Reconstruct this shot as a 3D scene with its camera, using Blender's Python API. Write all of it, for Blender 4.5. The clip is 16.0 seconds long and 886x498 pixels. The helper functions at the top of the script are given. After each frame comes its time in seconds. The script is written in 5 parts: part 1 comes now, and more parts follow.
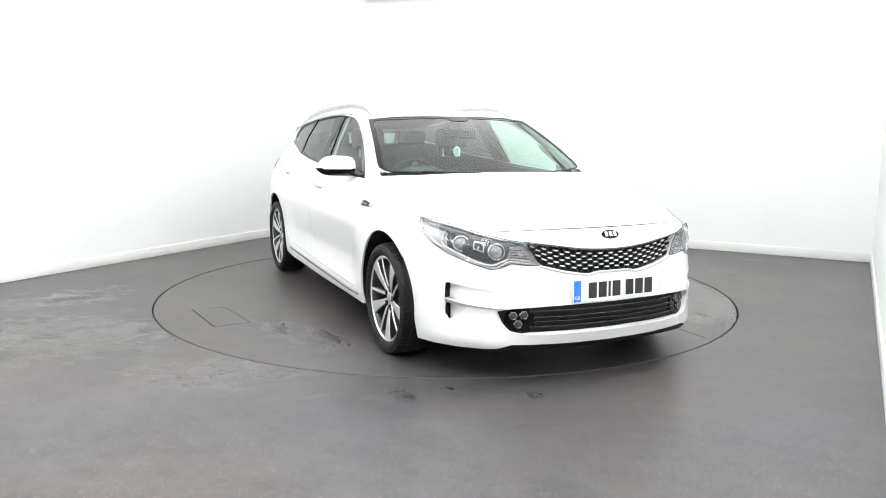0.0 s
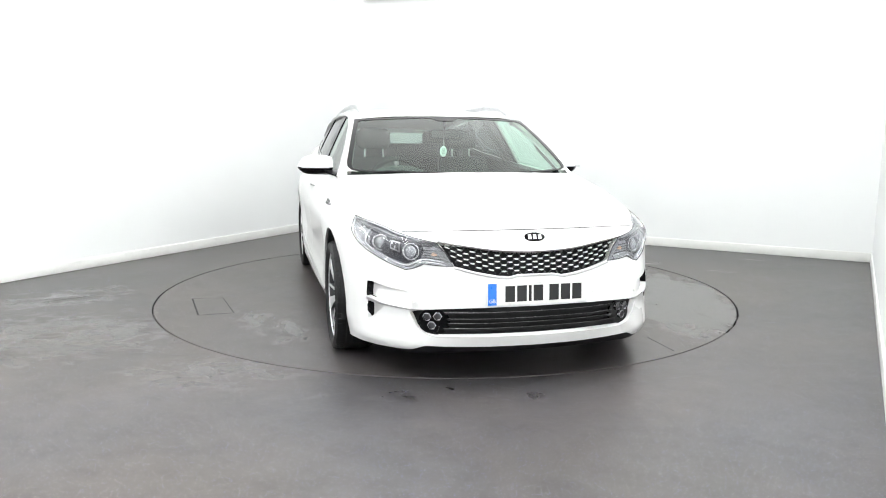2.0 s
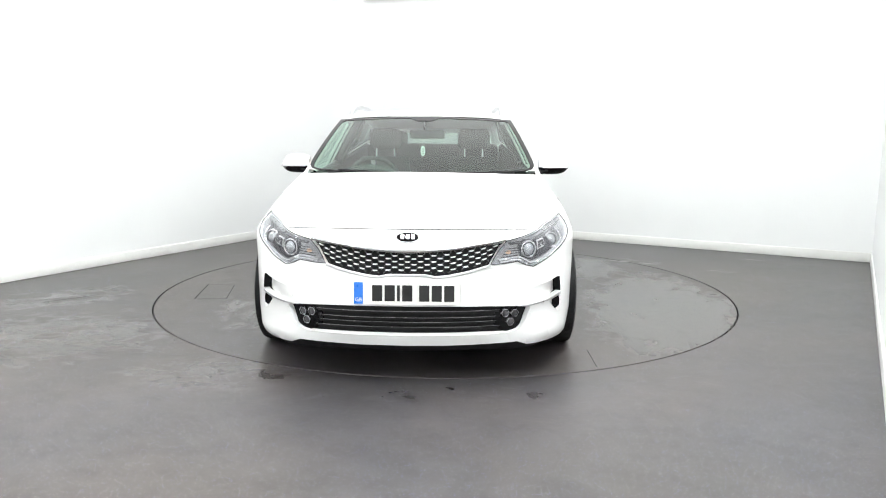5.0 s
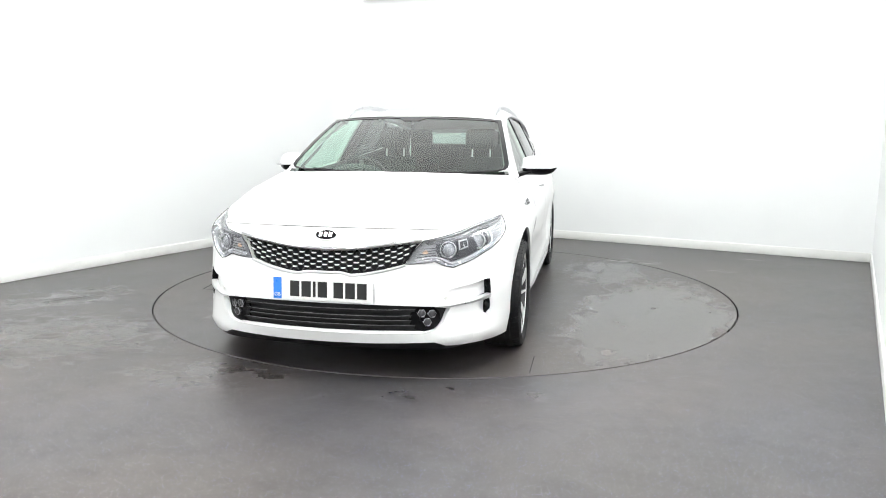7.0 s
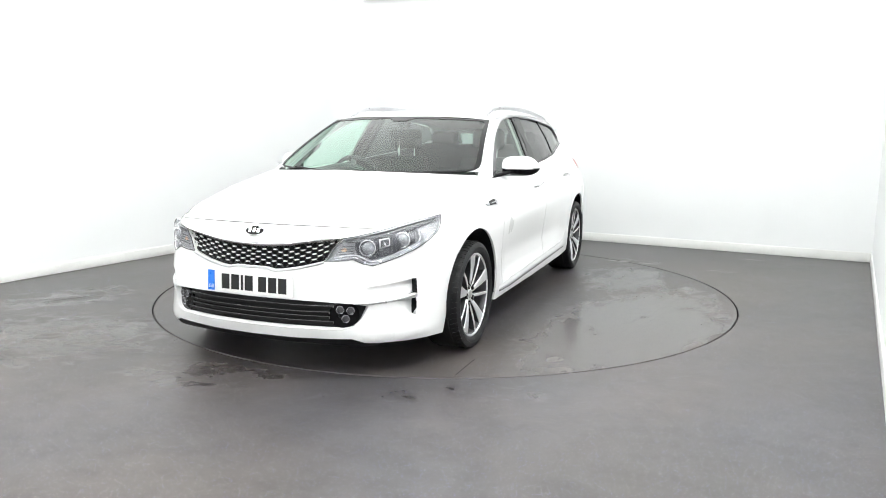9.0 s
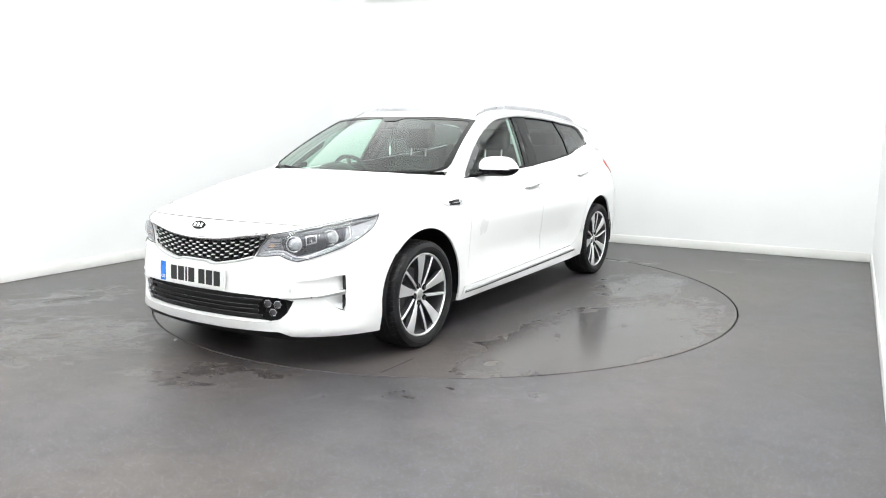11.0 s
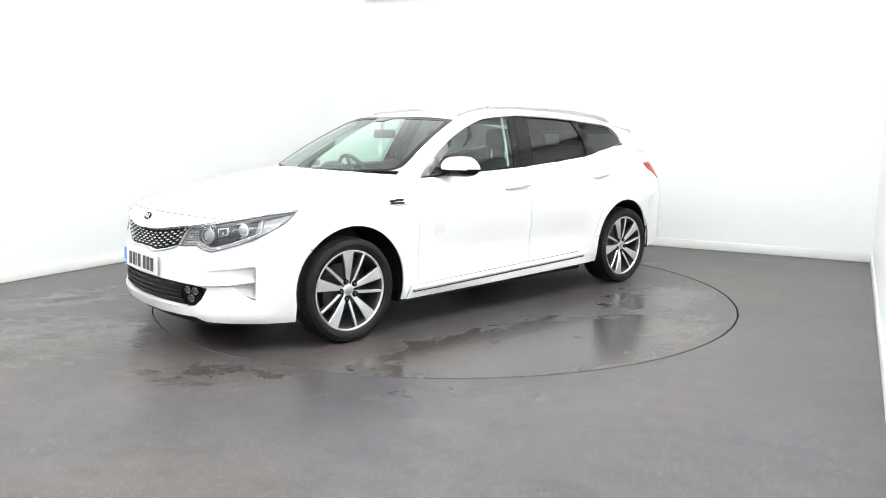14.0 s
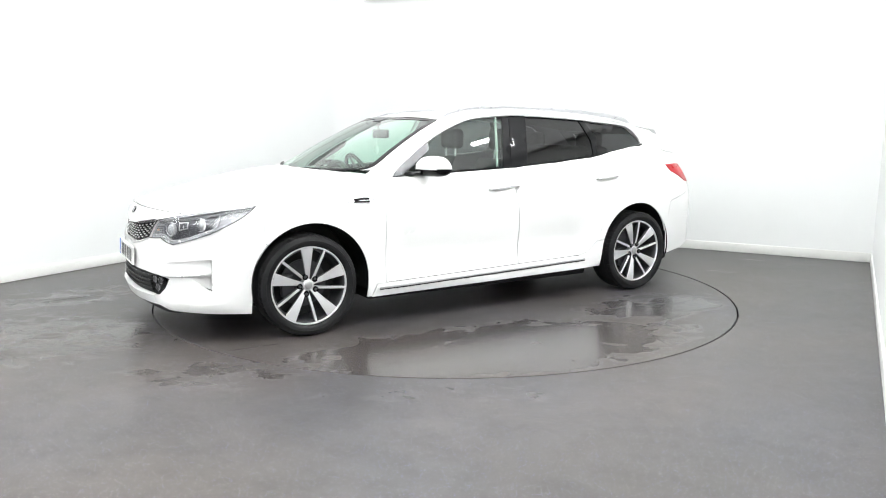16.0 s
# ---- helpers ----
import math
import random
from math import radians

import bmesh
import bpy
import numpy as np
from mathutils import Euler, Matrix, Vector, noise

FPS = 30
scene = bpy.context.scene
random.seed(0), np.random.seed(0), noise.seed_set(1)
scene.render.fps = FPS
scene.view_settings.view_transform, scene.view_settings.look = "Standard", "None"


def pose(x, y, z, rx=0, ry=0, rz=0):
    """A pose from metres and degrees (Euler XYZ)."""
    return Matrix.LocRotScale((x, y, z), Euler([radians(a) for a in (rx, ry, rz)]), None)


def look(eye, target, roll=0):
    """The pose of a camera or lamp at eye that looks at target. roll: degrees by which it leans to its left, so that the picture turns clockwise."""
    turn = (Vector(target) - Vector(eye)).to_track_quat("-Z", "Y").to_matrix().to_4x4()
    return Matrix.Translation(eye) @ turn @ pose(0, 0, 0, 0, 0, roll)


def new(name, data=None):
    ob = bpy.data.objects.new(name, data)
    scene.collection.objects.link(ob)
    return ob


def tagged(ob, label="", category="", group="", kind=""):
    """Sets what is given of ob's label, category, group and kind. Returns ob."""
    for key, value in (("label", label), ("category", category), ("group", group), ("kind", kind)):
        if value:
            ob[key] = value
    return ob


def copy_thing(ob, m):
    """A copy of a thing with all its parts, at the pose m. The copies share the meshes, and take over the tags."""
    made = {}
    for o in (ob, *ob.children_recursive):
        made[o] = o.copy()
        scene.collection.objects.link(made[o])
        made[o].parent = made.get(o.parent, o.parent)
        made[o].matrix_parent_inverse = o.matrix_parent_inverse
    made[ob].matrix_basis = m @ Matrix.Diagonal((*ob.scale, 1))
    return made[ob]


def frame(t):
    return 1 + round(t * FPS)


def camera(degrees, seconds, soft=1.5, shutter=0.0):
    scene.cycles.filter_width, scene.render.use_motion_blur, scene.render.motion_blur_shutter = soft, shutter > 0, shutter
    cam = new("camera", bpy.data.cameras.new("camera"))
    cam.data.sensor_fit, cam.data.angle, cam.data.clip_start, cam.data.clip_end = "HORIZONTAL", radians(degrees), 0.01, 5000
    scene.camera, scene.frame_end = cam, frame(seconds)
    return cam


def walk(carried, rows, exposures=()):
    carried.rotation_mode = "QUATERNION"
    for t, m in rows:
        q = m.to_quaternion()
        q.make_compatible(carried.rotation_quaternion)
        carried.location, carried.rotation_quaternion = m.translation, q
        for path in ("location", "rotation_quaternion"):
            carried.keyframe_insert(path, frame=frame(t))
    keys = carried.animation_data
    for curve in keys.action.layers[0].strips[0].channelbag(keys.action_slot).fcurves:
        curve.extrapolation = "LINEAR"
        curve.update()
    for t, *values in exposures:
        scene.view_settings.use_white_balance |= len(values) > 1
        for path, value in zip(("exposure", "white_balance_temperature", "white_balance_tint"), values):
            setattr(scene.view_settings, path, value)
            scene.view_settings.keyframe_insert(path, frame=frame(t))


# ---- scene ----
# ---- camera: fixed on a stand beside the right-hand wall ----
cam = camera(62.15, 16.0, soft=1.0)
EYE = Vector((0.0, -5.860, 1.265))
AIM = EYE + Vector((-0.00097, 0.98754, -0.15735))
STAND = look(EYE, AIM, 0.363)
walk(cam, [(0.0, STAND), (16.0, STAND)])

# ---- light ----
world = bpy.data.worlds.new("world")
world.use_nodes = True
scene.world = world
world.node_tree.nodes["Background"].inputs[0].default_value = (0.8, 0.85, 0.9, 1)
world.node_tree.nodes["Background"].inputs[1].default_value = 0.05
scene.view_settings.exposure = 0.90

# the turntable turns about the world's origin at an even rate
START, RATE = -64.9, -5.245
CAR_X, CAR_Y = 0.0366, -0.1322
TABLE_X, TABLE_Y, TABLE_R = 0.013, 0.036, 2.226

# room axes: u runs along the long walls, v across
UX, UY = math.cos(radians(61.0)), math.sin(radians(61.0))
ROOM_TURN = pose(0, 0, 0, 0, 0, 61.0)
U0, U1, V0, V1, TALL = -6.2, 3.30, -3.28, 3.07, 3.0


# ---- materials ----
def material(name):
    m = bpy.data.materials.new(name)
    m.use_nodes = True
    return m, m.node_tree, m.node_tree.nodes["Principled BSDF"]


def node(tree, kind, **values):
    n = tree.nodes.new(kind)
    for k, v in values.items():
        n.inputs[k.replace("_", " ")].default_value = v
    return n


def ramp(tree, source, stops):
    n = tree.nodes.new("ShaderNodeValToRGB")
    els = n.color_ramp.elements
    while len(els) < len(stops):
        els.new(0.5)
    for e, (p, c) in zip(els, stops):
        e.position = p
        e.color = (c, c, c, 1) if isinstance(c, (int, float)) else (*c, 1)
    tree.links.new(source, n.inputs[0])
    return n.outputs[0]


def surface(name, color, rough=0.5, metal=0.0, coat=0.0, vary=0.08, scale=30.0, bump=0.0, bump_scale=200.0, shine=0.5):
    """A plain surface with soft uneven colour and gloss and a fine relief."""
    m, tree, b = material(name)
    co = tree.nodes.new("ShaderNodeTexCoord")
    n1 = node(tree, "ShaderNodeTexNoise", Scale=scale, Detail=6.0)
    tree.links.new(co.outputs["Object"], n1.inputs["Vector"])
    lo = tuple(c * (1 - vary) for c in color)
    hi = tuple(min(1, c * (1 + vary)) for c in color)
    tree.links.new(ramp(tree, n1.outputs[0], [(0.3, lo), (0.7, hi)]), b.inputs["Base Color"])
    tree.links.new(ramp(tree, n1.outputs[0], [(0.3, rough * 0.85), (0.7, min(1, rough * 1.15))]), b.inputs["Roughness"])
    b.inputs["Metallic"].default_value = metal
    b.inputs["Coat Weight"].default_value = coat
    b.inputs["Coat Roughness"].default_value = 0.04
    b.inputs["Specular IOR Level"].default_value = shine
    if bump:
        n2 = node(tree, "ShaderNodeTexNoise", Scale=bump_scale, Detail=3.0)
        tree.links.new(co.outputs["Object"], n2.inputs["Vector"])
        bn = node(tree, "ShaderNodeBump", Strength=bump, Distance=0.002)
        tree.links.new(n2.outputs[0], bn.inputs["Height"])
        tree.links.new(bn.outputs[0], b.inputs["Normal"])
    return m


def glow(name, color, power):
    m, tree, b = material(name)
    b.inputs["Base Color"].default_value = (*color, 1)
    b.inputs["Emission Color"].default_value = (*color, 1)
    b.inputs["Emission Strength"].default_value = power
    return m


def glass(name, tint, rough=0.0, see=0.9, head_on=0.058):
    """Thin sheet glass: clear tinted pass-through under a sharp reflection."""
    m = bpy.data.materials.new(name)
    m.use_nodes = True
    tree = m.node_tree
    tree.nodes.clear()
    out = tree.nodes.new("ShaderNodeOutputMaterial")
    through_it = tree.nodes.new("ShaderNodeBsdfTransparent")
    through_it.inputs[0].default_value = (*[c * see for c in tint], 1)
    gloss = tree.nodes.new("ShaderNodeBsdfGlossy")
    gloss.inputs["Roughness"].default_value = rough
    gloss.inputs["Color"].default_value = (1, 1, 1, 1)
    facing = node(tree, "ShaderNodeLayerWeight", Blend=0.5)
    rise = tree.nodes.new("ShaderNodeMath")
    rise.operation = "POWER"
    rise.inputs[1].default_value = 5.0
    tree.links.new(facing.outputs["Facing"], rise.inputs[0])
    fres = tree.nodes.new("ShaderNodeMath")
    fres.operation = "MULTIPLY_ADD"
    fres.inputs[1].default_value, fres.inputs[2].default_value = 0.85, head_on
    tree.links.new(rise.outputs[0], fres.inputs[0])
    mix = tree.nodes.new("ShaderNodeMixShader")
    tree.links.new(fres.outputs[0], mix.inputs[0])
    tree.links.new(through_it.outputs[0], mix.inputs[1])
    tree.links.new(gloss.outputs[0], mix.inputs[2])
    tree.links.new(mix.outputs[0], out.inputs[0])
    return m


def floor_material(name, blobs, wet_scale, seed, damp=0.15):
    """Grey flake-speckled resin floor, dull where dry, glossy where wet."""
    m, tree, b = material(name)
    L = tree.links.new
    co = tree.nodes.new("ShaderNodeTexCoord")
    shift = tree.nodes.new("ShaderNodeMapping")
    shift.inputs["Location"].default_value = (seed, seed * 0.7, 0)
    L(co.outputs["Object"], shift.inputs[0])
    big = node(tree, "ShaderNodeTexNoise", Scale=0.9, Detail=8.0, Roughness=0.6)
    L(shift.outputs[0], big.inputs["Vector"])
    base = ramp(tree, big.outputs[0], [(0.25, (0.048, 0.0425, 0.0395)), (0.75, (0.088, 0.080, 0.077))])
    fine = node(tree, "ShaderNodeTexNoise", Scale=260.0, Detail=2.0)
    L(shift.outputs[0], fine.inputs["Vector"])
    grain = ramp(tree, fine.outputs[0], [(0.3, 0.66), (0.7, 1.25)])
    # worn, trodden mottling
    worn = node(tree, "ShaderNodeTexNoise", Scale=7.0, Detail=9.0, Roughness=0.68)
    L(shift.outputs[0], worn.inputs["Vector"])
    blotch = ramp(tree, worn.outputs[0], [(0.30, 0.68), (0.5, 1.0), (0.7, 1.16)])
    mul = tree.nodes.new("ShaderNodeMix")
    mul.data_type, mul.blend_type = "RGBA", "MULTIPLY"
    mul.inputs[0].default_value = 1.0
    tread = tree.nodes.new("ShaderNodeMix")
    tread.data_type, tread.blend_type = "RGBA", "MULTIPLY"
    tread.inputs[0].default_value = 1.0
    L(base, tread.inputs[6])
    L(blotch, tread.inputs[7])
    L(tread.outputs[2], mul.inputs[6])
    L(grain, mul.inputs[7])
    # pale and bluish flakes
    vor = node(tree, "ShaderNodeTexVoronoi", Scale=145.0)
    L(shift.outputs[0], vor.inputs["Vector"])
    dot = ramp(tree, vor.outputs["Distance"], [(0.16, 1.0), (0.30, 0.0)])
    sep = tree.nodes.new("ShaderNodeSeparateColor")
    L(vor.outputs["Color"], sep.inputs[0])
    some = ramp(tree, sep.outputs[0], [(0.56, 0.0), (0.74, 1.0)])
    both = tree.nodes.new("ShaderNodeMath")
    both.operation = "MULTIPLY"
    L(dot, both.inputs[0])
    L(some, both.inputs[1])
    flake = ramp(tree, sep.outputs[1], [(0.15, (0.48, 0.48, 0.48)), (0.45, (0.22, 0.17, 0.17)), (0.85, (0.27, 0.29, 0.60))])
    mix = tree.nodes.new("ShaderNodeMix")
    mix.data_type = "RGBA"
    L(both.outputs[0], mix.inputs[0])
    L(mul.outputs[2], mix.inputs[6])
    L(flake, mix.inputs[7])
    # damp film
    wet_noise = node(tree, "ShaderNodeTexNoise", Scale=wet_scale, Detail=7.0, Roughness=0.55, Distortion=0.6)
    stretch = tree.nodes.new("ShaderNodeMapping")
    stretch.inputs["Scale"].default_value = (1.4, 2.1, 1.0)
    stretch.inputs["Rotation"].default_value = (0, 0, 0.3)
    L(shift.outputs[0], stretch.inputs[0])
    L(stretch.outputs[0], wet_noise.inputs["Vector"])
    total = None
    for bx, by, rx, ry, turn, full in blobs:
        mp = tree.nodes.new("ShaderNodeMapping")
        mp.vector_type = "TEXTURE"
        mp.inputs["Location"].default_value = (bx, by, 0)
        mp.inputs["Rotation"].default_value = (0, 0, radians(turn))
        mp.inputs["Scale"].default_value = (rx, ry, 1)
        L(co.outputs["Object"], mp.inputs[0])
        ln = tree.nodes.new("ShaderNodeVectorMath")
        ln.operation = "LENGTH"
        L(mp.outputs[0], ln.inputs[0])
        near = ramp(tree, ln.outputs["Value"], [(0.45, full), (1.0, 0.0)])
        if total is None:
            total = near
        else:
            mx = tree.nodes.new("ShaderNodeMath")
            mx.operation = "MAXIMUM"
            L(total, mx.inputs[0])
            L(near, mx.inputs[1])
            total = mx.outputs[0]
    lean = tree.nodes.new("ShaderNodeMath")
    lean.operation = "MULTIPLY_ADD"
    lean.inputs[1].default_value = 0.55
    L(total, lean.inputs[0])
    L(wet_noise.outputs[0], lean.inputs[2])
    wet = ramp(tree, lean.outputs[0], [(0.74, 0.0), (0.93, 1.0)])
    dark = tree.nodes.new("ShaderNodeMix")
    dark.data_type, dark.blend_type = "RGBA", "MULTIPLY"
    L(wet, dark.inputs[0])
    L(mix.outputs[2], dark.inputs[6])
    dark.inputs[7].default_value = (0.80, 0.80, 0.80, 1)
    # slow drift from brownish to bluish
    drift = node(tree, "ShaderNodeTexNoise", Scale=0.55, Detail=4.0, Distortion=0.8)
    L(shift.outputs[0], drift.inputs["Vector"])
    tone = ramp(tree, drift.outputs[0], [(0.35, (1.05, 1.0, 0.97)), (0.65, (0.88, 0.92, 1.0))])
    toned = tree.nodes.new("ShaderNodeMix")
    toned.data_type, toned.blend_type = "RGBA", "MULTIPLY"
    toned.inputs[0].default_value = 1.0
    L(dark.outputs[2], toned.inputs[6])
    L(tone, toned.inputs[7])
    L(toned.outputs[2], b.inputs["Base Color"])
    L(ramp(tree, wet, [(0.0, 0.38), (1.0, damp)]), b.inputs["Roughness"])
    L(ramp(tree, wet, [(0.0, 0.41), (1.0, 0.62)]), b.inputs["Specular IOR Level"])
    bn = node(tree, "ShaderNodeBump", Strength=0.25, Distance=0.001)
    L(fine.outputs[0], bn.inputs["Height"])
    dry = tree.nodes.new("ShaderNodeMath")
    dry.operation = "SUBTRACT"
    dry.inputs[0].default_value = 1.0
    L(wet, dry.inputs[1])
    weak = tree.nodes.new("ShaderNodeMath")
    weak.operation = "MULTIPLY_ADD"
    weak.inputs[1].default_value, weak.inputs[2].default_value = 0.3, 0.03
    L(dry.outputs[0], weak.inputs[0])
    L(weak.outputs[0], bn.inputs["Strength"])
    L(bn.outputs[0], b.inputs["Normal"])
    return m


# damp areas: middle, half sizes, turn, strength
FLOOR_WET = ((-2.5, -1.5, 1.3, 0.9, 20, 0.68), (-2.9, -0.4, 0.9, 0.5, 40, 0.6), (-1.20, -2.12, 0.75, 0.40, 0, 0.60), (0.1, -2.42, 0.9, 0.22, 5, 0.45), (1.9, 1.35, 0.5, 0.3, -30, 0.5))
DISC_WET = ((0.6, 1.58, 1.75, 0.72, -10, 1.0), (-1.0, 1.3, 0.9, 0.5, 0, 0.8), (0.9, -1.4, 0.8, 0.3, 20, 0.55))
PAINT = surface("white_paint", (0.80, 0.80, 0.80), 0.32, coat=0.6, vary=0.004, scale=2)
WALL = surface("wall_paint", (0.82, 0.83, 0.83), 0.55, vary=0.015, scale=1.5, bump=0.1, bump_scale=90)
CEILING = surface("ceiling_paint", (0.85, 0.85, 0.85), 0.8, vary=0.02, scale=3)
SKIRT = surface("skirting_gloss", (0.80, 0.80, 0.78), 0.35, vary=0.03, scale=5)
FLOOR = floor_material("floor_resin", FLOOR_WET, 3.6, 3.1, 0.22)
DISC = floor_material("turntable_resin", DISC_WET, 2.9, 11.7, 0.20)
GAP = surface("dark_gap", (0.02, 0.02, 0.02), 0.8)
BLACK = surface("black_plastic", (0.007, 0.007, 0.008), 0.5, vary=0.2, bump=0.1, bump_scale=400, shine=0.25)
GLOSSBLACK = surface("gloss_black", (0.005, 0.005, 0.006), 0.12, vary=0.1, shine=0.18)
RUBBER = surface("tyre_rubber", (0.011, 0.011, 0.012), 0.5, vary=0.3, scale=14, bump=0.3, bump_scale=150, shine=0.22)
REFLECTOR = surface("lamp_reflector", (0.24, 0.24, 0.25), 0.42, metal=0.35, vary=0.1, scale=60)
FOGGREY = surface("fog_lamp_glass", (0.38, 0.38, 0.40), 0.25, metal=0.8, vary=0.15, scale=60)
RAIL = surface("rail_silver", (0.50, 0.50, 0.52), 0.30, metal=0.85, vary=0.03)
SILVER = surface("bright_silver", (0.82, 0.82, 0.83), 0.35, metal=0.4, vary=0.03)
ALLOY = surface("machined_alloy", (0.76, 0.76, 0.77), 0.34, metal=0.8, vary=0.02, scale=8)
DARKALLOY = surface("dark_alloy", (0.07, 0.07, 0.075), 0.35, metal=0.4, vary=0.10, scale=20)
LAMPGREY = surface("lamp_grey", (0.10, 0.10, 0.105), 0.25, metal=0.5, vary=0.08, scale=20)
GUIDE = surface("light_guide_grey", (0.58, 0.58, 0.60), 0.25, metal=0.5, vary=0.08, scale=40)
LAMPDARK = surface("lamp_bowl_grey", (0.060, 0.060, 0.068), 0.3, metal=0.3, vary=0.15, scale=60)
LAMPSILVER = surface("lamp_silver", (0.24, 0.24, 0.25), 0.3, metal=0.4, vary=0.12, scale=50)
CHROME = surface("chrome", (0.85, 0.85, 0.86), 0.10, metal=1.0, vary=0.03)
SATIN = surface("satin_silver", (0.52, 0.52, 0.53), 0.32, metal=0.9, vary=0.03)
TRIM = surface("interior_black", (0.036, 0.038, 0.037), 0.6, vary=0.2, bump=0.15, bump_scale=300)
SEAT = surface("seat_leather", (0.022, 0.022, 0.022), 0.45, vary=0.2, bump=0.25, bump_scale=120)
LINING = surface("headlining", (0.50, 0.50, 0.48), 0.9, vary=0.05, scale=60)
SCREEN = glass("windscreen_glass", (0.71, 0.95, 0.83), 0.0, 0.88, 0.050)
CLEAR = glass("side_glass", (0.74, 0.94, 0.85), 0.0, 0.86, 0.050)
PRIVACY = glass("privacy_glass", (0.62, 0.62, 0.66), 0.0, 0.20, 0.038)
LENS = glass("lamp_cover", (0.97, 0.98, 1.0), 0.0, 0.98, 0.025)
RED = surface("red_lens", (0.42, 0.004, 0.010), 0.3, vary=0.05, shine=0.2)
AMBER = surface("amber_lens", (0.48, 0.31, 0.22), 0.3, vary=0.15, scale=80)
PLATE = surface("plate_white", (0.80, 0.80, 0.78), 0.3, vary=0.02)
INK = surface("plate_black", (0.015, 0.015, 0.015), 0.35)
BLUE = surface("plate_blue", (0.03, 0.20, 0.75), 0.3)
SCUFF = surface("pale_scuff", (0.32, 0.31, 0.30), 0.5, vary=0.3, scale=40)
WHITE = surface("white_print", (0.8, 0.8, 0.8), 0.4)
FILL_PANEL = glow("fill_panel_glow", (0.98, 1.0, 0.99), 4.3)
CEILING_FILL = glow("ceiling_fill_glow", (0.98, 1.0, 0.99), 0.92)
SPOT = glow("spot_panel", (0.98, 1.0, 0.99), 190.0)


# ---- small builders ----
def part(name, bm, mat, parent=None, label="", smooth=True):
    me = bpy.data.meshes.new(name)
    bm.normal_update()
    bm.to_mesh(me)
    bm.free()
    me.materials.append(mat)
    if smooth:
        me.shade_smooth()
        me.set_sharp_from_angle(angle=radians(38))
    ob = new(name, me)
    ob.parent = parent
    if label:
        tagged(ob, label)
    return ob


def box_bm(x0, x1, y0, y1, z0, z1, bevel=0.0, seg=2):
    bm = bmesh.new()
    bmesh.ops.create_cube(bm, size=1)
    for v in bm.verts:
        v.co = Vector((x0 + (v.co.x + 0.5) * (x1 - x0), y0 + (v.co.y + 0.5) * (y1 - y0), z0 + (v.co.z + 0.5) * (z1 - z0)))
    if bevel:
        bmesh.ops.bevel(bm, geom=bm.edges[:], offset=bevel, segments=seg, affect="EDGES", profile=0.5)
    return bm


def turned(profile, steps):
    """A solid of revolution about the y axis from (radius, y) pairs."""
    bm = bmesh.new()
    rings = []
    for r, y in profile:
        rings.append([bm.verts.new((r * math.cos(2 * math.pi * k / steps), y, r * math.sin(2 * math.pi * k / steps))) for k in range(steps)])
    for a, b in zip(rings, rings[1:]):
        for k in range(steps):
            j = (k + 1) % steps
            bm.faces.new((a[k], a[j], b[j], b[k]))
    bmesh.ops.remove_doubles(bm, verts=bm.verts[:], dist=1e-6)
    bmesh.ops.recalc_face_normals(bm, faces=bm.faces[:])
    return bm


def tube(points, radius, sides=8, flat=1.0):
    """A round bar along points; flat squeezes it in height."""
    bm = bmesh.new()
    pts = [Vector(p) for p in points]
    rings = []
    for i, p in enumerate(pts):
        d = (pts[min(i + 1, len(pts) - 1)] - pts[max(i - 1, 0)]).normalized()
        side = d.cross(Vector((0, 0, 1)))
        side = side.normalized() if side.length > 1e-4 else Vector((1, 0, 0))
        up = side.cross(d)
        r = radius[i] if isinstance(radius, (list, tuple)) else radius
        rings.append([bm.verts.new(p + side * r * math.cos(2 * math.pi * k / sides) + up * r * flat * math.sin(2 * math.pi * k / sides)) for k in range(sides)])
    for a, b in zip(rings, rings[1:]):
        for k in range(sides):
            j = (k + 1) % sides
            bm.faces.new((a[k], a[j], b[j], b[k]))
    bm.faces.new(rings[0])
    bm.faces.new(rings[-1])
    bmesh.ops.recalc_face_normals(bm, faces=bm.faces[:])
    return bm


def curve(points, n=6, closed=False):
    """A smooth line through 2-D or 3-D points."""
    pts = [np.array(p, float) for p in points]
    m = len(pts)
    out = []
    for i in range(m if closed else m - 1):
        if closed:
            a, b, c, d = (pts[(i + k) % m] for k in (-1, 0, 1, 2))
        else:
            a, b, c, d = pts[max(i - 1, 0)], pts[i], pts[i + 1], pts[min(i + 2, m - 1)]
        for k in range(n):
            t = k / n
            out.append(0.5 * (2 * b + (c - a) * t + (2 * a - 5 * b + 4 * c - d) * t * t + (3 * b - a - 3 * c + d) * t ** 3))
    if not closed:
        out.append(pts[-1])
    return [tuple(p) for p in out]


def inside(poly, p):
    hit = False
    x, y = p
    for (ax, ay), (bx, by) in zip(poly, poly[1:] + poly[:1]):
        if (ay > y) != (by > y) and x < (bx - ax) * (y - ay) / (by - ay) + ax:
            hit = not hit
    return hit


def edge_distance(poly, p):
    q = np.array(p)
    a = np.array(poly)
    d = np.roll(a, -1, 0) - a
    t = np.clip(((q - a) * d).sum(1) / np.maximum((d * d).sum(1), 1e-12), 0, 1)
    return np.hypot(*(a + d * t[:, None] - q).T).min()


def dense(poly, step):
    out = []
    for a, b in zip(poly, poly[1:] + poly[:1]):
        k = max(1, int(math.hypot(b[0] - a[0], b[1] - a[1]) / step + 0.5))
        out += [(a[0] + (b[0] - a[0]) * i / k, a[1] + (b[1] - a[1]) * i / k) for i in range(k)]
    return out


